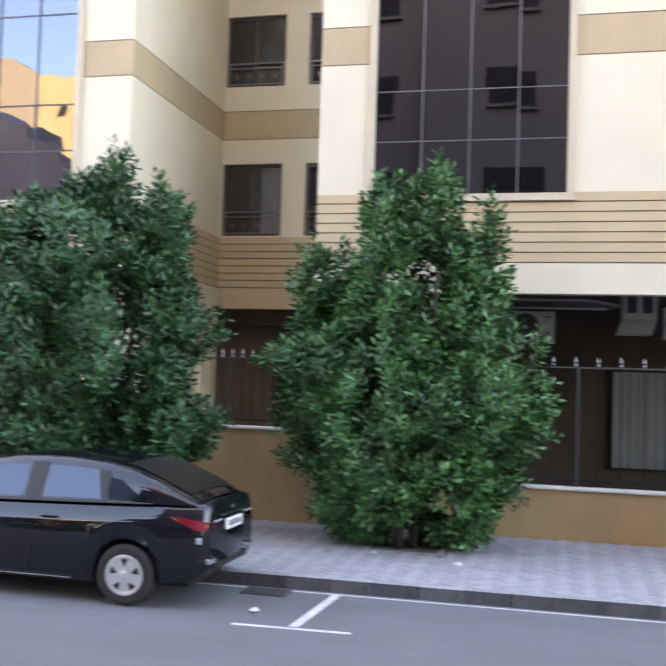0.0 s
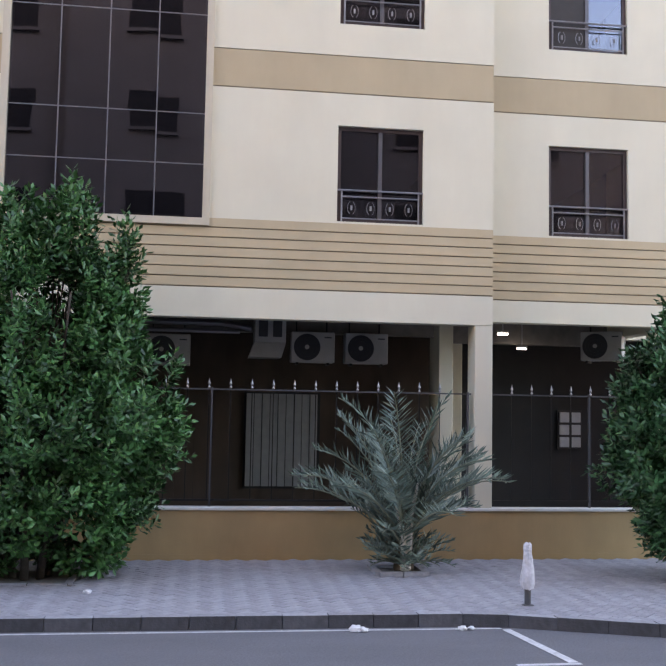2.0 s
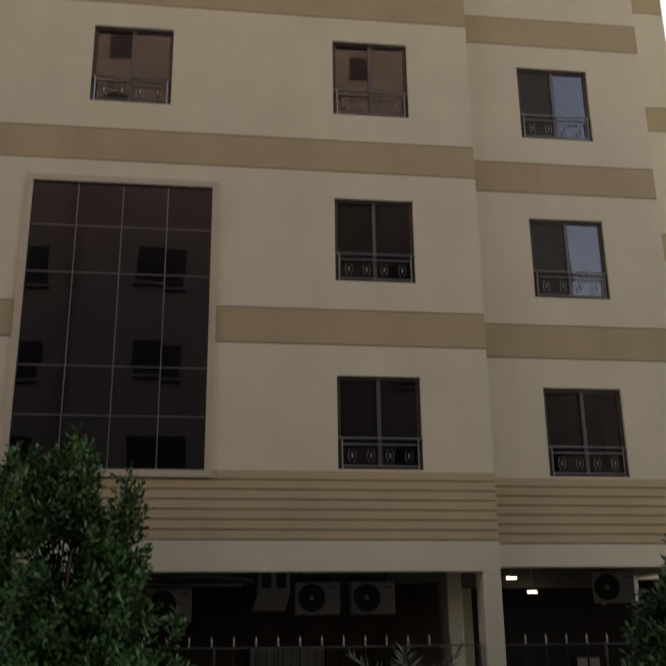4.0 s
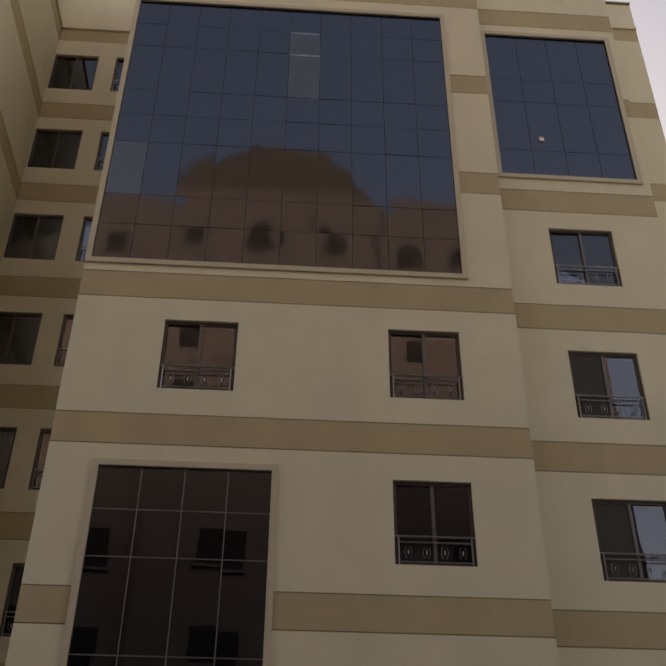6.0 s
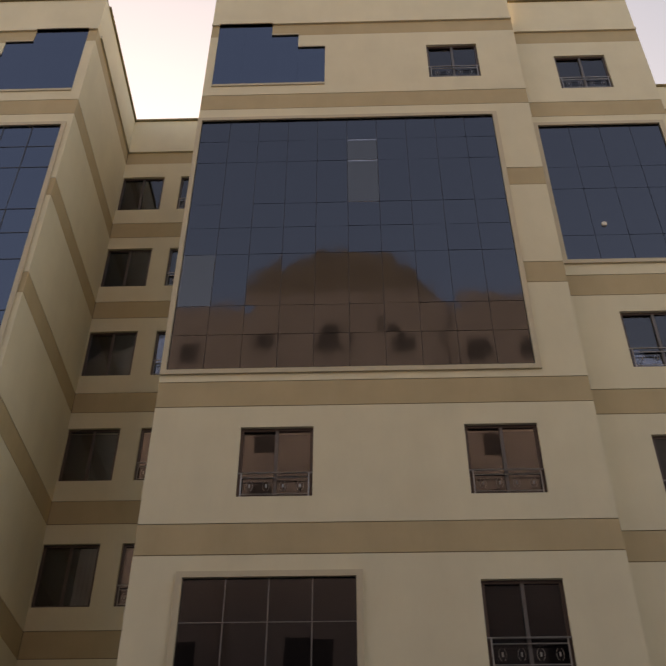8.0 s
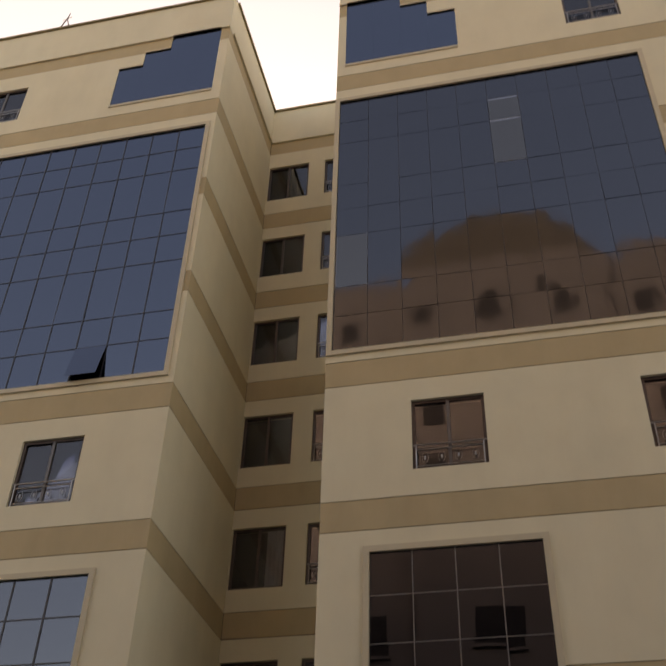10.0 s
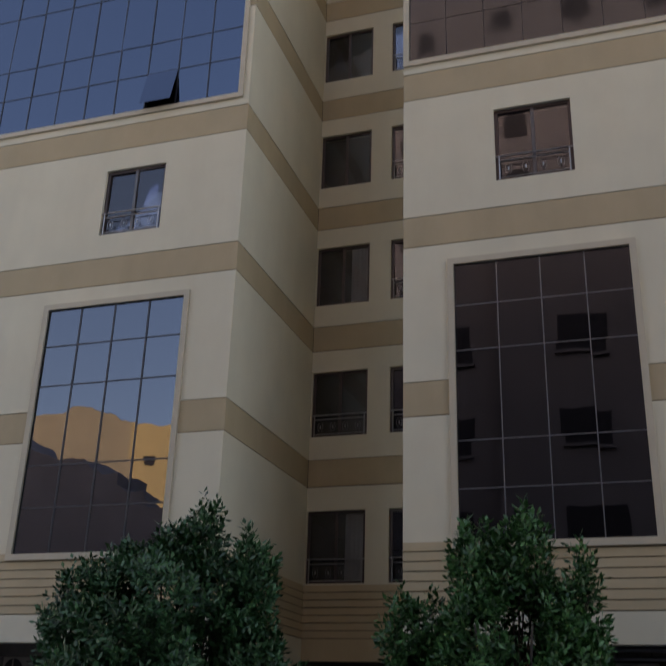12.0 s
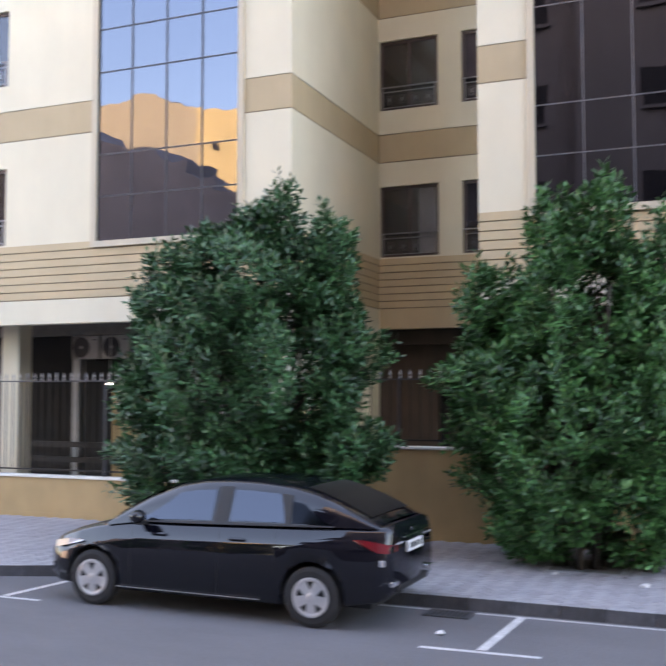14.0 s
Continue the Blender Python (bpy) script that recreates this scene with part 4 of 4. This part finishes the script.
# tree pits with low pale stones
for x, y, h in ((-2.03, 13.33, 0.5), (2.85, 13.62, 0.33), (-6.75, 12.7, 0.5), (TREE3[0], TREE3[1], 0.45)):
    pit = thing("tree_pit", "square planting pit edged with concrete stones", "tree pit", "tree pits")
    part("soil", boxes("soil", [(x - h, x + h, y - h, y + h, PAVE_Z - 0.02, PAVE_Z + 0.003)]), "bed", pit, "dusty sandy soil")
    for k in range(4):
        dx, dy = ((0, -1), (0, 1), (-1, 0), (1, 0))[k]
        for s in (-0.5, 0.5):
            cx, cy = x + dx * h + (s * h if dy else 0), y + dy * h + (s * h if dx else 0)
            wx, wy = (h * 0.48, 0.05) if dy else (0.05, h * 0.48)
            part("edging_stone", bevel_box(cx - wx, cx + wx, cy - wy, cy + wy, PAVE_Z - 0.02, PAVE_Z + (0.05 if h < 0.4 else 0.006), 0.003), "kerbtop" if h < 0.4 else "paver", pit)


# ---- wrapped bollards ----
def bollard(x, y):
    b = thing("bollard", "dark post wrapped in crumpled white plastic on the pavement", "bollard", "wrapped bollards", at=pose(x, y, PAVE_Z))
    part("base", lathe([(0.07, -0.01), (0.07, 0.008), (0.045, 0.014)], 16), "post", b)
    part("post", lathe([(0.038, 0.0), (0.038, 0.66), (0.03, 0.70)], 14), "post", b)
    rnd = random.Random(3)
    prof = [(0.068, 0.19), (0.086, 0.26), (0.078, 0.35), (0.066, 0.45), (0.056, 0.54), (0.047, 0.62), (0.052, 0.65), (0.048, 0.70), (0.025, 0.72)]
    v, f, n = [], [], 20
    for r, z in prof:
        for k in range(n):
            w = 2 * math.pi * k / n
            rr = r * (1 + 0.22 * noise.noise(Vector((math.cos(w) * 2.2, math.sin(w) * 2.2, z * 7))))
            v.append((rr * math.cos(w), rr * math.sin(w), z + rnd.uniform(-0.012, 0.012)))
    for i in range(len(prof) - 1):
        f += [(i * n + k, i * n + (k + 1) % n, (i + 1) * n + (k + 1) % n, (i + 1) * n + k) for k in range(n)]
    f.append(tuple((len(prof) - 1) * n + k for k in range(n)))
    part("plastic_wrap", mesh_of("plastic_wrap", v, f), "plastic", b, "crumpled white plastic sheet")


bollard(3.91, 11.25)
bollard(5.62, 10.72)


# ---- the parked black saloon, nose towards -x ----
CAR_REAR, CAR_Y = -3.46, 10.20
car = thing("car", "parked black four-door saloon car beside the kerb", "car", at=Matrix.Translation((CAR_REAR, CAR_Y, 0)) @ pose(0, 0, 0, 0, 0, 180 - 1.2))
# in the car's own frame x runs from the tail (0) to the nose (4.42), y to its left
W_R, W_F, W_RAD = 0.84, 3.62, 0.315


def lerp_table(tab, s):
    return float(np.interp(s, [a for a, b in tab], [b for a, b in tab]))


HALF = [(0, 0.62), (0.05, 0.70), (0.16, 0.78), (0.45, 0.845), (1.0, 0.866), (2.4, 0.868), (3.4, 0.862), (3.9, 0.83), (4.2, 0.76), (4.35, 0.66), (4.42, 0.5)]
DECK = [(0, 1.0), (0.015, 1.062), (0.06, 1.08), (0.14, 1.066), (0.3, 1.06), (0.5, 1.055), (1.0, 1.03), (2.0, 1.0), (3.0, 0.985), (3.28, 0.985), (3.7, 0.925), (4.1, 0.82), (4.3, 0.71), (4.42, 0.55)]
BELT = [(0, 0.93), (0.03, 0.985), (0.06, 1.0), (0.5, 1.01), (1.2, 0.995), (3.0, 0.95), (3.6, 0.865), (4.1, 0.76), (4.3, 0.66), (4.42, 0.52)]
SILL = [(0, 0.42), (0.1, 0.30), (0.5, 0.24), (1.2, 0.20), (3.6, 0.20), (4.2, 0.22), (4.42, 0.32)]
ROOFL = [(0.14, 1.072), (0.3, 1.15), (0.55, 1.265), (0.85, 1.375), (1.2, 1.447), (1.6, 1.478), (1.95, 1.482), (2.3, 1.465), (2.6, 1.41), (2.95, 1.275), (3.2, 1.15), (3.48, 0.985)]


def arch_z(s):
    z = lerp_table(SILL, s)
    for c in (W_R, W_F):
        if abs(s - c) < 0.365:
            z = max(z, 0.31 + math.sqrt(0.365 ** 2 - (s - c) ** 2))
    return z


stations = sorted({*np.linspace(0, 4.42, 60).tolist(), *[c + 0.365 * math.cos(a) for c in (W_R, W_F) for a in np.linspace(0, math.pi, 13)], 0.03, 0.06, 4.38})
v, f = [], []
for s in stations:
    w, dk, bt, lo = lerp_table(HALF, s), lerp_table(DECK, s), lerp_table(BELT, s), arch_z(s)
    mid = max(lo + 0.01, min(0.62, bt - 0.05))
    ring = [(0, lo), (w * 0.93, lo), (w * 0.985, lo + 0.03), (w, mid), (w * 0.994, max(mid + 0.004, bt - 0.165)), (w * 0.988, max(mid + 0.008, bt - 0.150)), (w * 0.915, max(mid + 0.012, bt - 0.012)), (w * 0.88, bt + (dk - bt) * 0.55), (w * 0.6, dk - 0.005), (0, dk)]
    full = [(s, y, z) for y, z in ring] + [(s, -y, z) for y, z in ring[-2:0:-1]]
    v += full
nr = 18
for i in range(len(stations) - 1):
    for k in range(nr):
        j = (k + 1) % nr
        f.append((i * nr + k, (i + 1) * nr + k, (i + 1) * nr + j, i * nr + j))
f.append(tuple(range(nr)))
f.append(tuple((len(stations) - 1) * nr + k for k in range(nr))[::-1])
body = part("body", mesh_of("body", v, f), "carpaint", car, "glossy black bodywork", smooth=True)


def side_pt(s, h, off=0.0):
    """A point on the cabin's side: h from 0 at the belt to 1 at the roof rail."""
    rz = lerp_table(ROOFL, s)
    wb, wr = lerp_table(HALF, s) * 0.905, 0.60
    b = lerp_table(BELT, s) + 0.03
    top = max(rz - 0.05, b + 0.001)
    y = wb + (wr - wb) * h * min(1, (top - b) / 0.43)
    return Vector((s, y + off, b + (top - b) * h + off * 0.3))


v, f = [], []
cab = np.linspace(0.14, 3.48, 38)
for s in cab:
    rz = lerp_table(ROOFL, s)
    a, b2, c = side_pt(s, 0), side_pt(s, 0.55), side_pt(s, 1)
    ring = [a, b2, c, Vector((s, c.y * 0.86, rz - 0.012)), Vector((s, c.y * 0.45, rz)), Vector((s, 0, rz + 0.006))]
    v += [tuple(p) for p in ring] + [(p.x, -p.y, p.z) for p in ring[-2::-1]]
nr = 11
for i in range(len(cab) - 1):
    for k in range(nr - 1):
        f.append((i * nr + k, (i + 1) * nr + k, (i + 1) * nr + k + 1, i * nr + k + 1))
part("roof", mesh_of("roof", v, f), "carpaint", car, smooth=True)


def side_glass(name, s0, s1, h0, h1, lean0, lean1, sg, mat, off=0.008, n=10, rows=5):
    """A pane that follows the cabin's side, from s0 to s1 at its foot, its top ends moved by lean0 and lean1."""
    vv, ff = [], []
    for j in range(rows + 1):
        t = j / rows
        for i in range(n + 1):
            a, b2 = s0 + lean0 * t, s1 + lean1 * t
            p = side_pt(a + (b2 - a) * i / n, h0 + (h1 - h0) * t, off)
            vv.append((p.x, sg * p.y, p.z))
    for j in range(rows):
        for i in range(n):
            q = (j * (n + 1) + i, j * (n + 1) + i + 1, (j + 1) * (n + 1) + i + 1, (j + 1) * (n + 1) + i)
            ff.append(q if sg < 0 else q[::-1])
    return part(name, mesh_of(name, vv, ff), mat, car, smooth=True)


for sg in (1, -1):
    side_glass("side_window", 2.08, 3.06, 0.08, 0.84, 0.0, -0.52, sg, "carglass")
    side_glass("side_window", 1.17, 1.85, 0.08, 0.84, 0.10, 0.0, sg, "carglass")
    side_glass("quarter_window", 0.64, 1.09, 0.08, 0.70, 0.34, 0.03, sg, "quarterglass")
    side_glass("pillar_trim", 1.875, 2.055, 0.0, 0.92, 0.0, 0.0, sg, "carblack", 0.007, 3)
    side_glass("window_trim", 0.60, 3.12, -0.02, 0.05, 0.0, 0.0, sg, "carblack", 0.010, 16, 1)
    side_glass("window_frame", 1.10, 1.165, 0.0, 0.86, 0.03, 0.10, sg, "carblack", 0.009, 2)


def top_sheet(name, s0, s1, y_frac, mat, n=8):
    vv, ff = [], []
    for i in range(n + 1):
        s = s0 + (s1 - s0) * i / n
        c = side_pt(s, 1)
        rz = lerp_table(ROOFL, s)
        for k, yf in enumerate(np.linspace(-y_frac, y_frac, 7)):
            drop = 0.012 * (abs(yf) / 0.86) ** 3
            vv.append((s, c.y * yf, rz + 0.014 - drop))
    for i in range(n):
        for k in range(6):
            ff.append((i * 7 + k, (i + 1) * 7 + k, (i + 1) * 7 + k + 1, i * 7 + k + 1))
    return part(name, mesh_of(name, vv, ff), mat, car, smooth=True)


top_sheet("rear_window", 0.26, 1.02, 0.80, "reardust")
top_sheet("windscreen", 2.66, 3.42, 0.84, "carglass")


def wheel(s, sg):
    y = sg * 0.86
    m = Matrix.Translation((s, y, W_RAD)) @ pose(0, 0, 0, -90 * sg, 0, 0)
    t = lathe([(0.20, -0.19), (0.275, -0.19), (0.308, -0.17), (W_RAD, -0.14), (W_RAD, -0.05), (0.308, -0.018), (0.27, -0.002), (0.205, -0.006)], 36)
    ty = part("wheel", t, "tyre", car, "black tyre with silver plastic cover", smooth=False)
    ty.matrix_basis = m
    rim = part("wheel_rim", lathe([(0.205, -0.02), (0.208, -0.002), (0.198, 0.0), (0.19, -0.014), (0.06, -0.016), (0.0, -0.016)], 36), "carblack", ty)
    part("rim_edge", lathe([(0.207, -0.01), (0.207, 0.004), (0.19, 0.008), (0.168, 0.002), (0.165, -0.01)], 36), "wheelcover", ty)
    spoke_v = [(0.035, -0.040, 0.004), (0.035, 0.040, 0.004), (0.195, 0.066, -0.002), (0.195, -0.066, -0.002), (0.035, -0.036, -0.014), (0.035, 0.036, -0.014), (0.195, 0.060, -0.014), (0.195, -0.060, -0.014)]
    sm = mesh_of("spoke", spoke_v, [(0, 3, 2, 1), (0, 1, 5, 4), (1, 2, 6, 5), (2, 3, 7, 6), (3, 0, 4, 7)])
    sm.flip_normals()
    for k in range(5):
        part("spoke", sm, "wheelcover", ty).matrix_basis = pose(0, 0, 0, 0, 0, 72 * k + 20)
    part("hub_cap", lathe([(0.05, -0.01), (0.05, 0.006), (0.03, 0.012), (0.0, 0.012)], 20), "wheelcover", ty)


for s in (W_R, W_F):
    for sg in (1, -1):
        wheel(s, sg)
        # dark arch lining
        part("arch_liner", mesh_of("arch_liner", [(s + r * math.cos(a), sg * yy, 0.31 + r * math.sin(a)) for r, yy in ((0.362, 0.845), (0.362, 0.55)) for a in np.linspace(0, math.pi, 13)],
                                   [(i, i + 1, 14 + i, 13 + i) for i in range(12)]), "carblack", car)


def on_side(s, z, off=0.0):
    """Half width of the body at height z: upright doors, then the shoulder sloping in to the belt."""
    w, bt = lerp_table(HALF, s), lerp_table(BELT, s)
    return w * float(np.interp(z, [0.62, bt - 0.165, bt - 0.15, bt - 0.012], [1.0, 0.994, 0.988, 0.915])) + off


for sg in (1, -1):
    for s in (1.72, 2.72):   # door handles
        y = on_side(s, 0.86, -0.012)
        part("handle_recess", bevel_box(s - 0.10, s + 0.10, min(sg * y, sg * (y + 0.012)), max(sg * y, sg * (y + 0.012)), 0.80, 0.875, 0.005), "carblack", car)
        part("door_handle", bevel_box(s - 0.10, s + 0.10, min(sg * y, sg * (y + 0.045)), max(sg * y, sg * (y + 0.045)), 0.845, 0.878, 0.012), "carpaint", car)
    for s, z0, z1 in ((1.27, 0.66, 0.98), (1.96, 0.24, 0.96), (3.10, 0.30, 0.91)):   # door shuts
        pts = [(s, sg * (on_side(s, z) - 0.002), z) for z in np.linspace(z0, z1, 16)]
        part("door_seam", tubes("door_seam", [(pts, 0.003, 4)]), "carblack", car)
    pts = [(s, sg * (on_side(s, 0.25) * 0.992), 0.245) for s in np.linspace(1.45, 3.28, 8)]
    part("sill_strip", tubes("sill_strip", [(pts, 0.006, 6)]), "rail", car, "thin bright sill strip")
    mz = bmesh.new()
    bmesh.ops.create_icosphere(mz, subdivisions=2, radius=1.0)
    bmesh.ops.scale(mz, vec=(0.085, 0.115, 0.078), verts=mz.verts)
    bmesh.ops.translate(mz, vec=(2.93, sg * 0.95, 1.055), verts=mz.verts)
    mirror = part("wing_mirror", mz, "carpaint", car, smooth=True)
    part("mirror_foot", bevel_box(2.90, 3.0, min(sg * 0.79, sg * 0.91), max(sg * 0.79, sg * 0.91), 0.955, 0.995, 0.012), "carblack", mirror)
    # tail lamp: wraps from the flank to the tail
    vv = []
    for s, in_, z0, z1 in ((0.36, 0, 0.925, 0.935), (0.22, 0, 0.85, 0.925), (0.12, 0, 0.80, 0.90), (0.045, 0, 0.79, 0.88)):
        y = lerp_table(HALF, s) + 0.006
        vv += [(s, sg * y, z0), (s, sg * (y - 0.006), z1)]
    vv += [(-0.008, sg * 0.56, 0.80), (-0.008, sg * 0.56, 0.865)]
    ff = [(2 * i, 2 * i + 2, 2 * i + 3, 2 * i + 1) for i in range(4)]
    part("lamp_bar", bevel_box(-0.014, 0.0, min(sg * 0.36, sg * 0.56), max(sg * 0.36, sg * 0.56), 0.862, 0.885, 0.004), "clear", car)
    part("bumper_intake", bevel_box(-0.004, 0.10, min(sg * 0.50, sg * 0.66), max(sg * 0.50, sg * 0.66), 0.44, 0.50, 0.01), "chrome", car, "bright bumper corner trim")
    part("tail_light", mesh_of("tail_light", vv, [q if sg < 0 else q[::-1] for q in ff]), "tail", car, "red tail lamp cluster")
    vv = []
    for s, z0, z1 in ((3.78, 0.72, 0.735), (4.02, 0.66, 0.735), (4.24, 0.61, 0.69)):
        y = lerp_table(HALF, s) + 0.008
        vv += [(s, sg * y, z0), (s, sg * (y - 0.012), z1)]
    part("headlight", mesh_of("headlight", vv, [q if sg < 0 else q[::-1] for q in ((0, 2, 3, 1), (2, 4, 5, 3))]), "clear", car, "clear headlamp")
    y = lerp_table(HALF, 0.1) + 0.006
    part("reflector", bevel_box(0.06, 0.20, min(sg * y * 0.98, sg * y * 1.005), max(sg * y * 0.98, sg * y * 1.005), 0.66, 0.725, 0.006), "clear", car)
part("boot_garnish", bevel_box(-0.012, 0.02, -0.34, 0.34, 0.905, 0.925, 0.004), "chrome", car)
pl = part("number_plate", bevel_box(-0.02, 0.0, -0.24, 0.24, 0.745, 0.86, 0.006), "plate", car, "white plate with dark bars")
for k in range(5):
    part("plate_mark", boxes("plate_mark", [(-0.024, -0.02, -0.17 + 0.075 * k, -0.125 + 0.075 * k, 0.775, 0.835)]), "carblack", pl)
part("rear_bumper_lower", bevel_box(-0.002, 0.12, -0.50, 0.50, 0.36, 0.46, 0.03, 2), "carblack", car)
part("boot_badge", bevel_box(-0.01, 0.01, -0.05, 0.05, 0.955, 0.99, 0.004), "chrome", car)
part("grille", bevel_box(4.30, 4.44, -0.42, 0.42, 0.26, 0.46, 0.02), "carblack", car)
part("underbody", boxes("underbody", [(0.3, 4.2, -0.5, 0.5, 0.17, 0.32)]), "carblack", car)
part("axle", tubes("axle", [([(s, -0.75, W_RAD), (s, 0.75, W_RAD)], 0.05, 8) for s in (W_R, W_F)]), "carblack", car)

# ---- small street things ----
drain = thing("drain_grate", "dark iron drain grate at the kerb", "drain", at=pose(-3.15, 10.50, 0.004))
part("frame", boxes("frame", [(-0.26, 0.26, -0.16, -0.13, 0, 0.012), (-0.26, 0.26, 0.13, 0.16, 0, 0.012), (-0.26, -0.23, -0.13, 0.13, 0, 0.012), (0.23, 0.26, -0.13, 0.13, 0, 0.012)]), "post", drain)
for i in range(8):
    part("bar", boxes("bar", [(-0.215 + i * 0.058, -0.185 + i * 0.058, -0.13, 0.13, 0, 0.01)]), "post", drain)
# No real depth here: a thin black slab paints the shade below the bars.
part("pit", boxes("pit", [(-0.23, 0.23, -0.13, 0.13, -0.003, 0.001)]), "black", drain)
rl = random.Random(21)
for x, y, z, s in ((1.78, 10.62, 0.006, 0.07), (1.86, 10.60, 0.006, 0.05), (2.95, 10.60, 0.006, 0.05), (3.05, 10.62, 0.006, 0.04), (-1.22, 12.2, PAVE_Z, 0.05), (-3.0, 9.62, 0.004, 0.045), (-2.35, 12.6, PAVE_Z, 0.04)):
    bm = bmesh.new()
    bmesh.ops.create_icosphere(bm, subdivisions=2, radius=s)
    for vt in bm.verts:
        vt.co *= 0.75 + 0.5 * rl.random()
        vt.co.z = max(vt.co.z * 0.6, -s * 0.3) + s * 0.3
    ob = part("litter", bm, "litter")
    ob.location = (x, y, z)
    tagged(ob, "crumpled scrap of white paper on the ground", "litter", "paper scraps")
AERIAL_X = -12.65
ant = thing("roof_aerial", "small thin tripod aerial on the roof edge", "aerial", at=pose(AERIAL_X, 14.80, ROOF + 0.07))
part("tripod", tubes("tripod", [([(-0.16, 0, -0.005), (0, 0, 0.5)], 0.018, 5), ([(0.16, 0, -0.005), (0, 0, 0.5)], 0.018, 5), ([(0, 0, 0.5), (0.05, 0, 0.75)], 0.015, 5)]), "fence", ant)
part("crossbar", tubes("crossbar", [([(-0.12, 0, 0.42), (0.14, 0, 0.55)], 0.01, 5)]), "fence", ant)
guard = thing("column_guard", "yellow and black striped corner guard in the parking", "column guard")
for i in range(6):
    part("stripe", boxes("stripe", [(8.0, 8.28, 16.4, 16.45, 0.3 + i * 0.16, 0.46 + i * 0.16)]), "hazard" if i % 2 else "carblack", guard)
part("post", boxes("post", [(8.02, 8.26, 16.45, 16.7, PAVE_Z, 4.08)]), "cream", guard)

# ---- kerb stones, then the paving blocks ----
x = -14.0
stone_cache = {}
while x < 12.0:
    x1 = x + 0.5
    y0, y1 = kerb_y(x), kerb_y(x1)
    g = 0.004
    vv = [(g, y0 - kerb_y(x), -0.05), (0.5 - g, y1 - y0, -0.05), (0.5 - g, y1 - y0 + 0.15, -0.05), (g, 0.15, -0.05),
          (g, 0.012, PAVE_Z + 0.01), (0.5 - g, y1 - y0 + 0.012, PAVE_Z + 0.01), (0.5 - g, y1 - y0 + 0.15, PAVE_Z + 0.01), (g, 0.15, PAVE_Z + 0.01)]
    key = round(y1 - y0, 4)
    if key not in stone_cache:
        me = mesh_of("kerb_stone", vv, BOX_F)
        # Top face takes the pale tone, all other faces the dark one.
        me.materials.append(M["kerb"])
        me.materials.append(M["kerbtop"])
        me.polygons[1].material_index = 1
        stone_cache[key] = me
    part("kerb_stone", stone_cache[key], None, pavement).location = (x, y0, random.uniform(-0.003, 0.003))
    x = x1

CELL = 0.10
c45 = math.sqrt(0.5)


def paver_mesh(name, items):
    """items: (cx, cy, half length, half width, angle, top)."""
    vv, ff = [], []
    for cx, cy, hl, hw, a, top in items:
        ca, sa = math.cos(a), math.sin(a)
        k = len(vv)
        for e, z in ((0.0, PAVE_Z - 0.03), (0.0, top - 0.004), (0.005, top)):
            for sx, sy in ((-1, -1), (1, -1), (1, 1), (-1, 1)):
                lx, ly = sx * (hl - e), sy * (hw - e)
                vv.append((cx + lx * ca - ly * sa, cy + lx * sa + ly * ca, z))
        for r in (0, 4):
            ff += [(k + r + i, k + r + (i + 1) % 4, k + r + 4 + (i + 1) % 4, k + r + 4 + i) for i in range(4)]
        ff.append((k + 8, k + 9, k + 10, k + 11))
    return mesh_of(name, vv, ff)


pits = ((-2.03, 13.33, 0.57), (2.85, 13.62, 0.40), (-6.75, 12.7, 0.57), (TREE3[0], TREE3[1], 0.52))
near, rest = [], []
for i in range(-160, 260):
    for j in range(-20, 320):
        k = (i - j) % 4
        if k == 0:
            u, w, a = (i + 1) * CELL, (j + 0.5) * CELL, 0.0
        elif k == 3:
            u, w, a = (i + 0.5) * CELL, (j + 1) * CELL, math.pi / 2
        else:
            continue
        px, py = (u - w) * c45, (u + w) * c45
        if not (-14 < px < 10 and 9 < py < FACE - 0.09) or py < kerb_y(px) + 0.125:
            continue
        if any(abs(px - q[0]) < q[2] and abs(py - q[1]) < q[2] for q in pits):
            continue
        item = (px, py, CELL - 0.003, CELL / 2 - 0.003, a + math.pi / 4, PAVE_Z + random.uniform(-0.003, 0.003))
        (near if 0.4 < px < 3.0 and 11.0 < py < 13.2 and len(near) < 300 else rest).append(item)
for tone, turned in (("paver", False), ("paver_dark", True)):
    rest_ob = part("paving_blocks", paver_mesh("paving_blocks", [q for q in rest if (q[4] > 1) == turned]), tone, pavement)
    tagged(rest_ob, kind="stuff")
block = {}
for cx, cy, hl, hw, a, top in near:
    key = round(a, 3)
    if key not in block:
        block[key] = paver_mesh("paving_block", [(0, 0, hl, hw, a, PAVE_Z)])
    part("paving_block", block[key], "paver_dark" if a > 1 else "paver", pavement).location = (cx, cy, top - PAVE_Z)
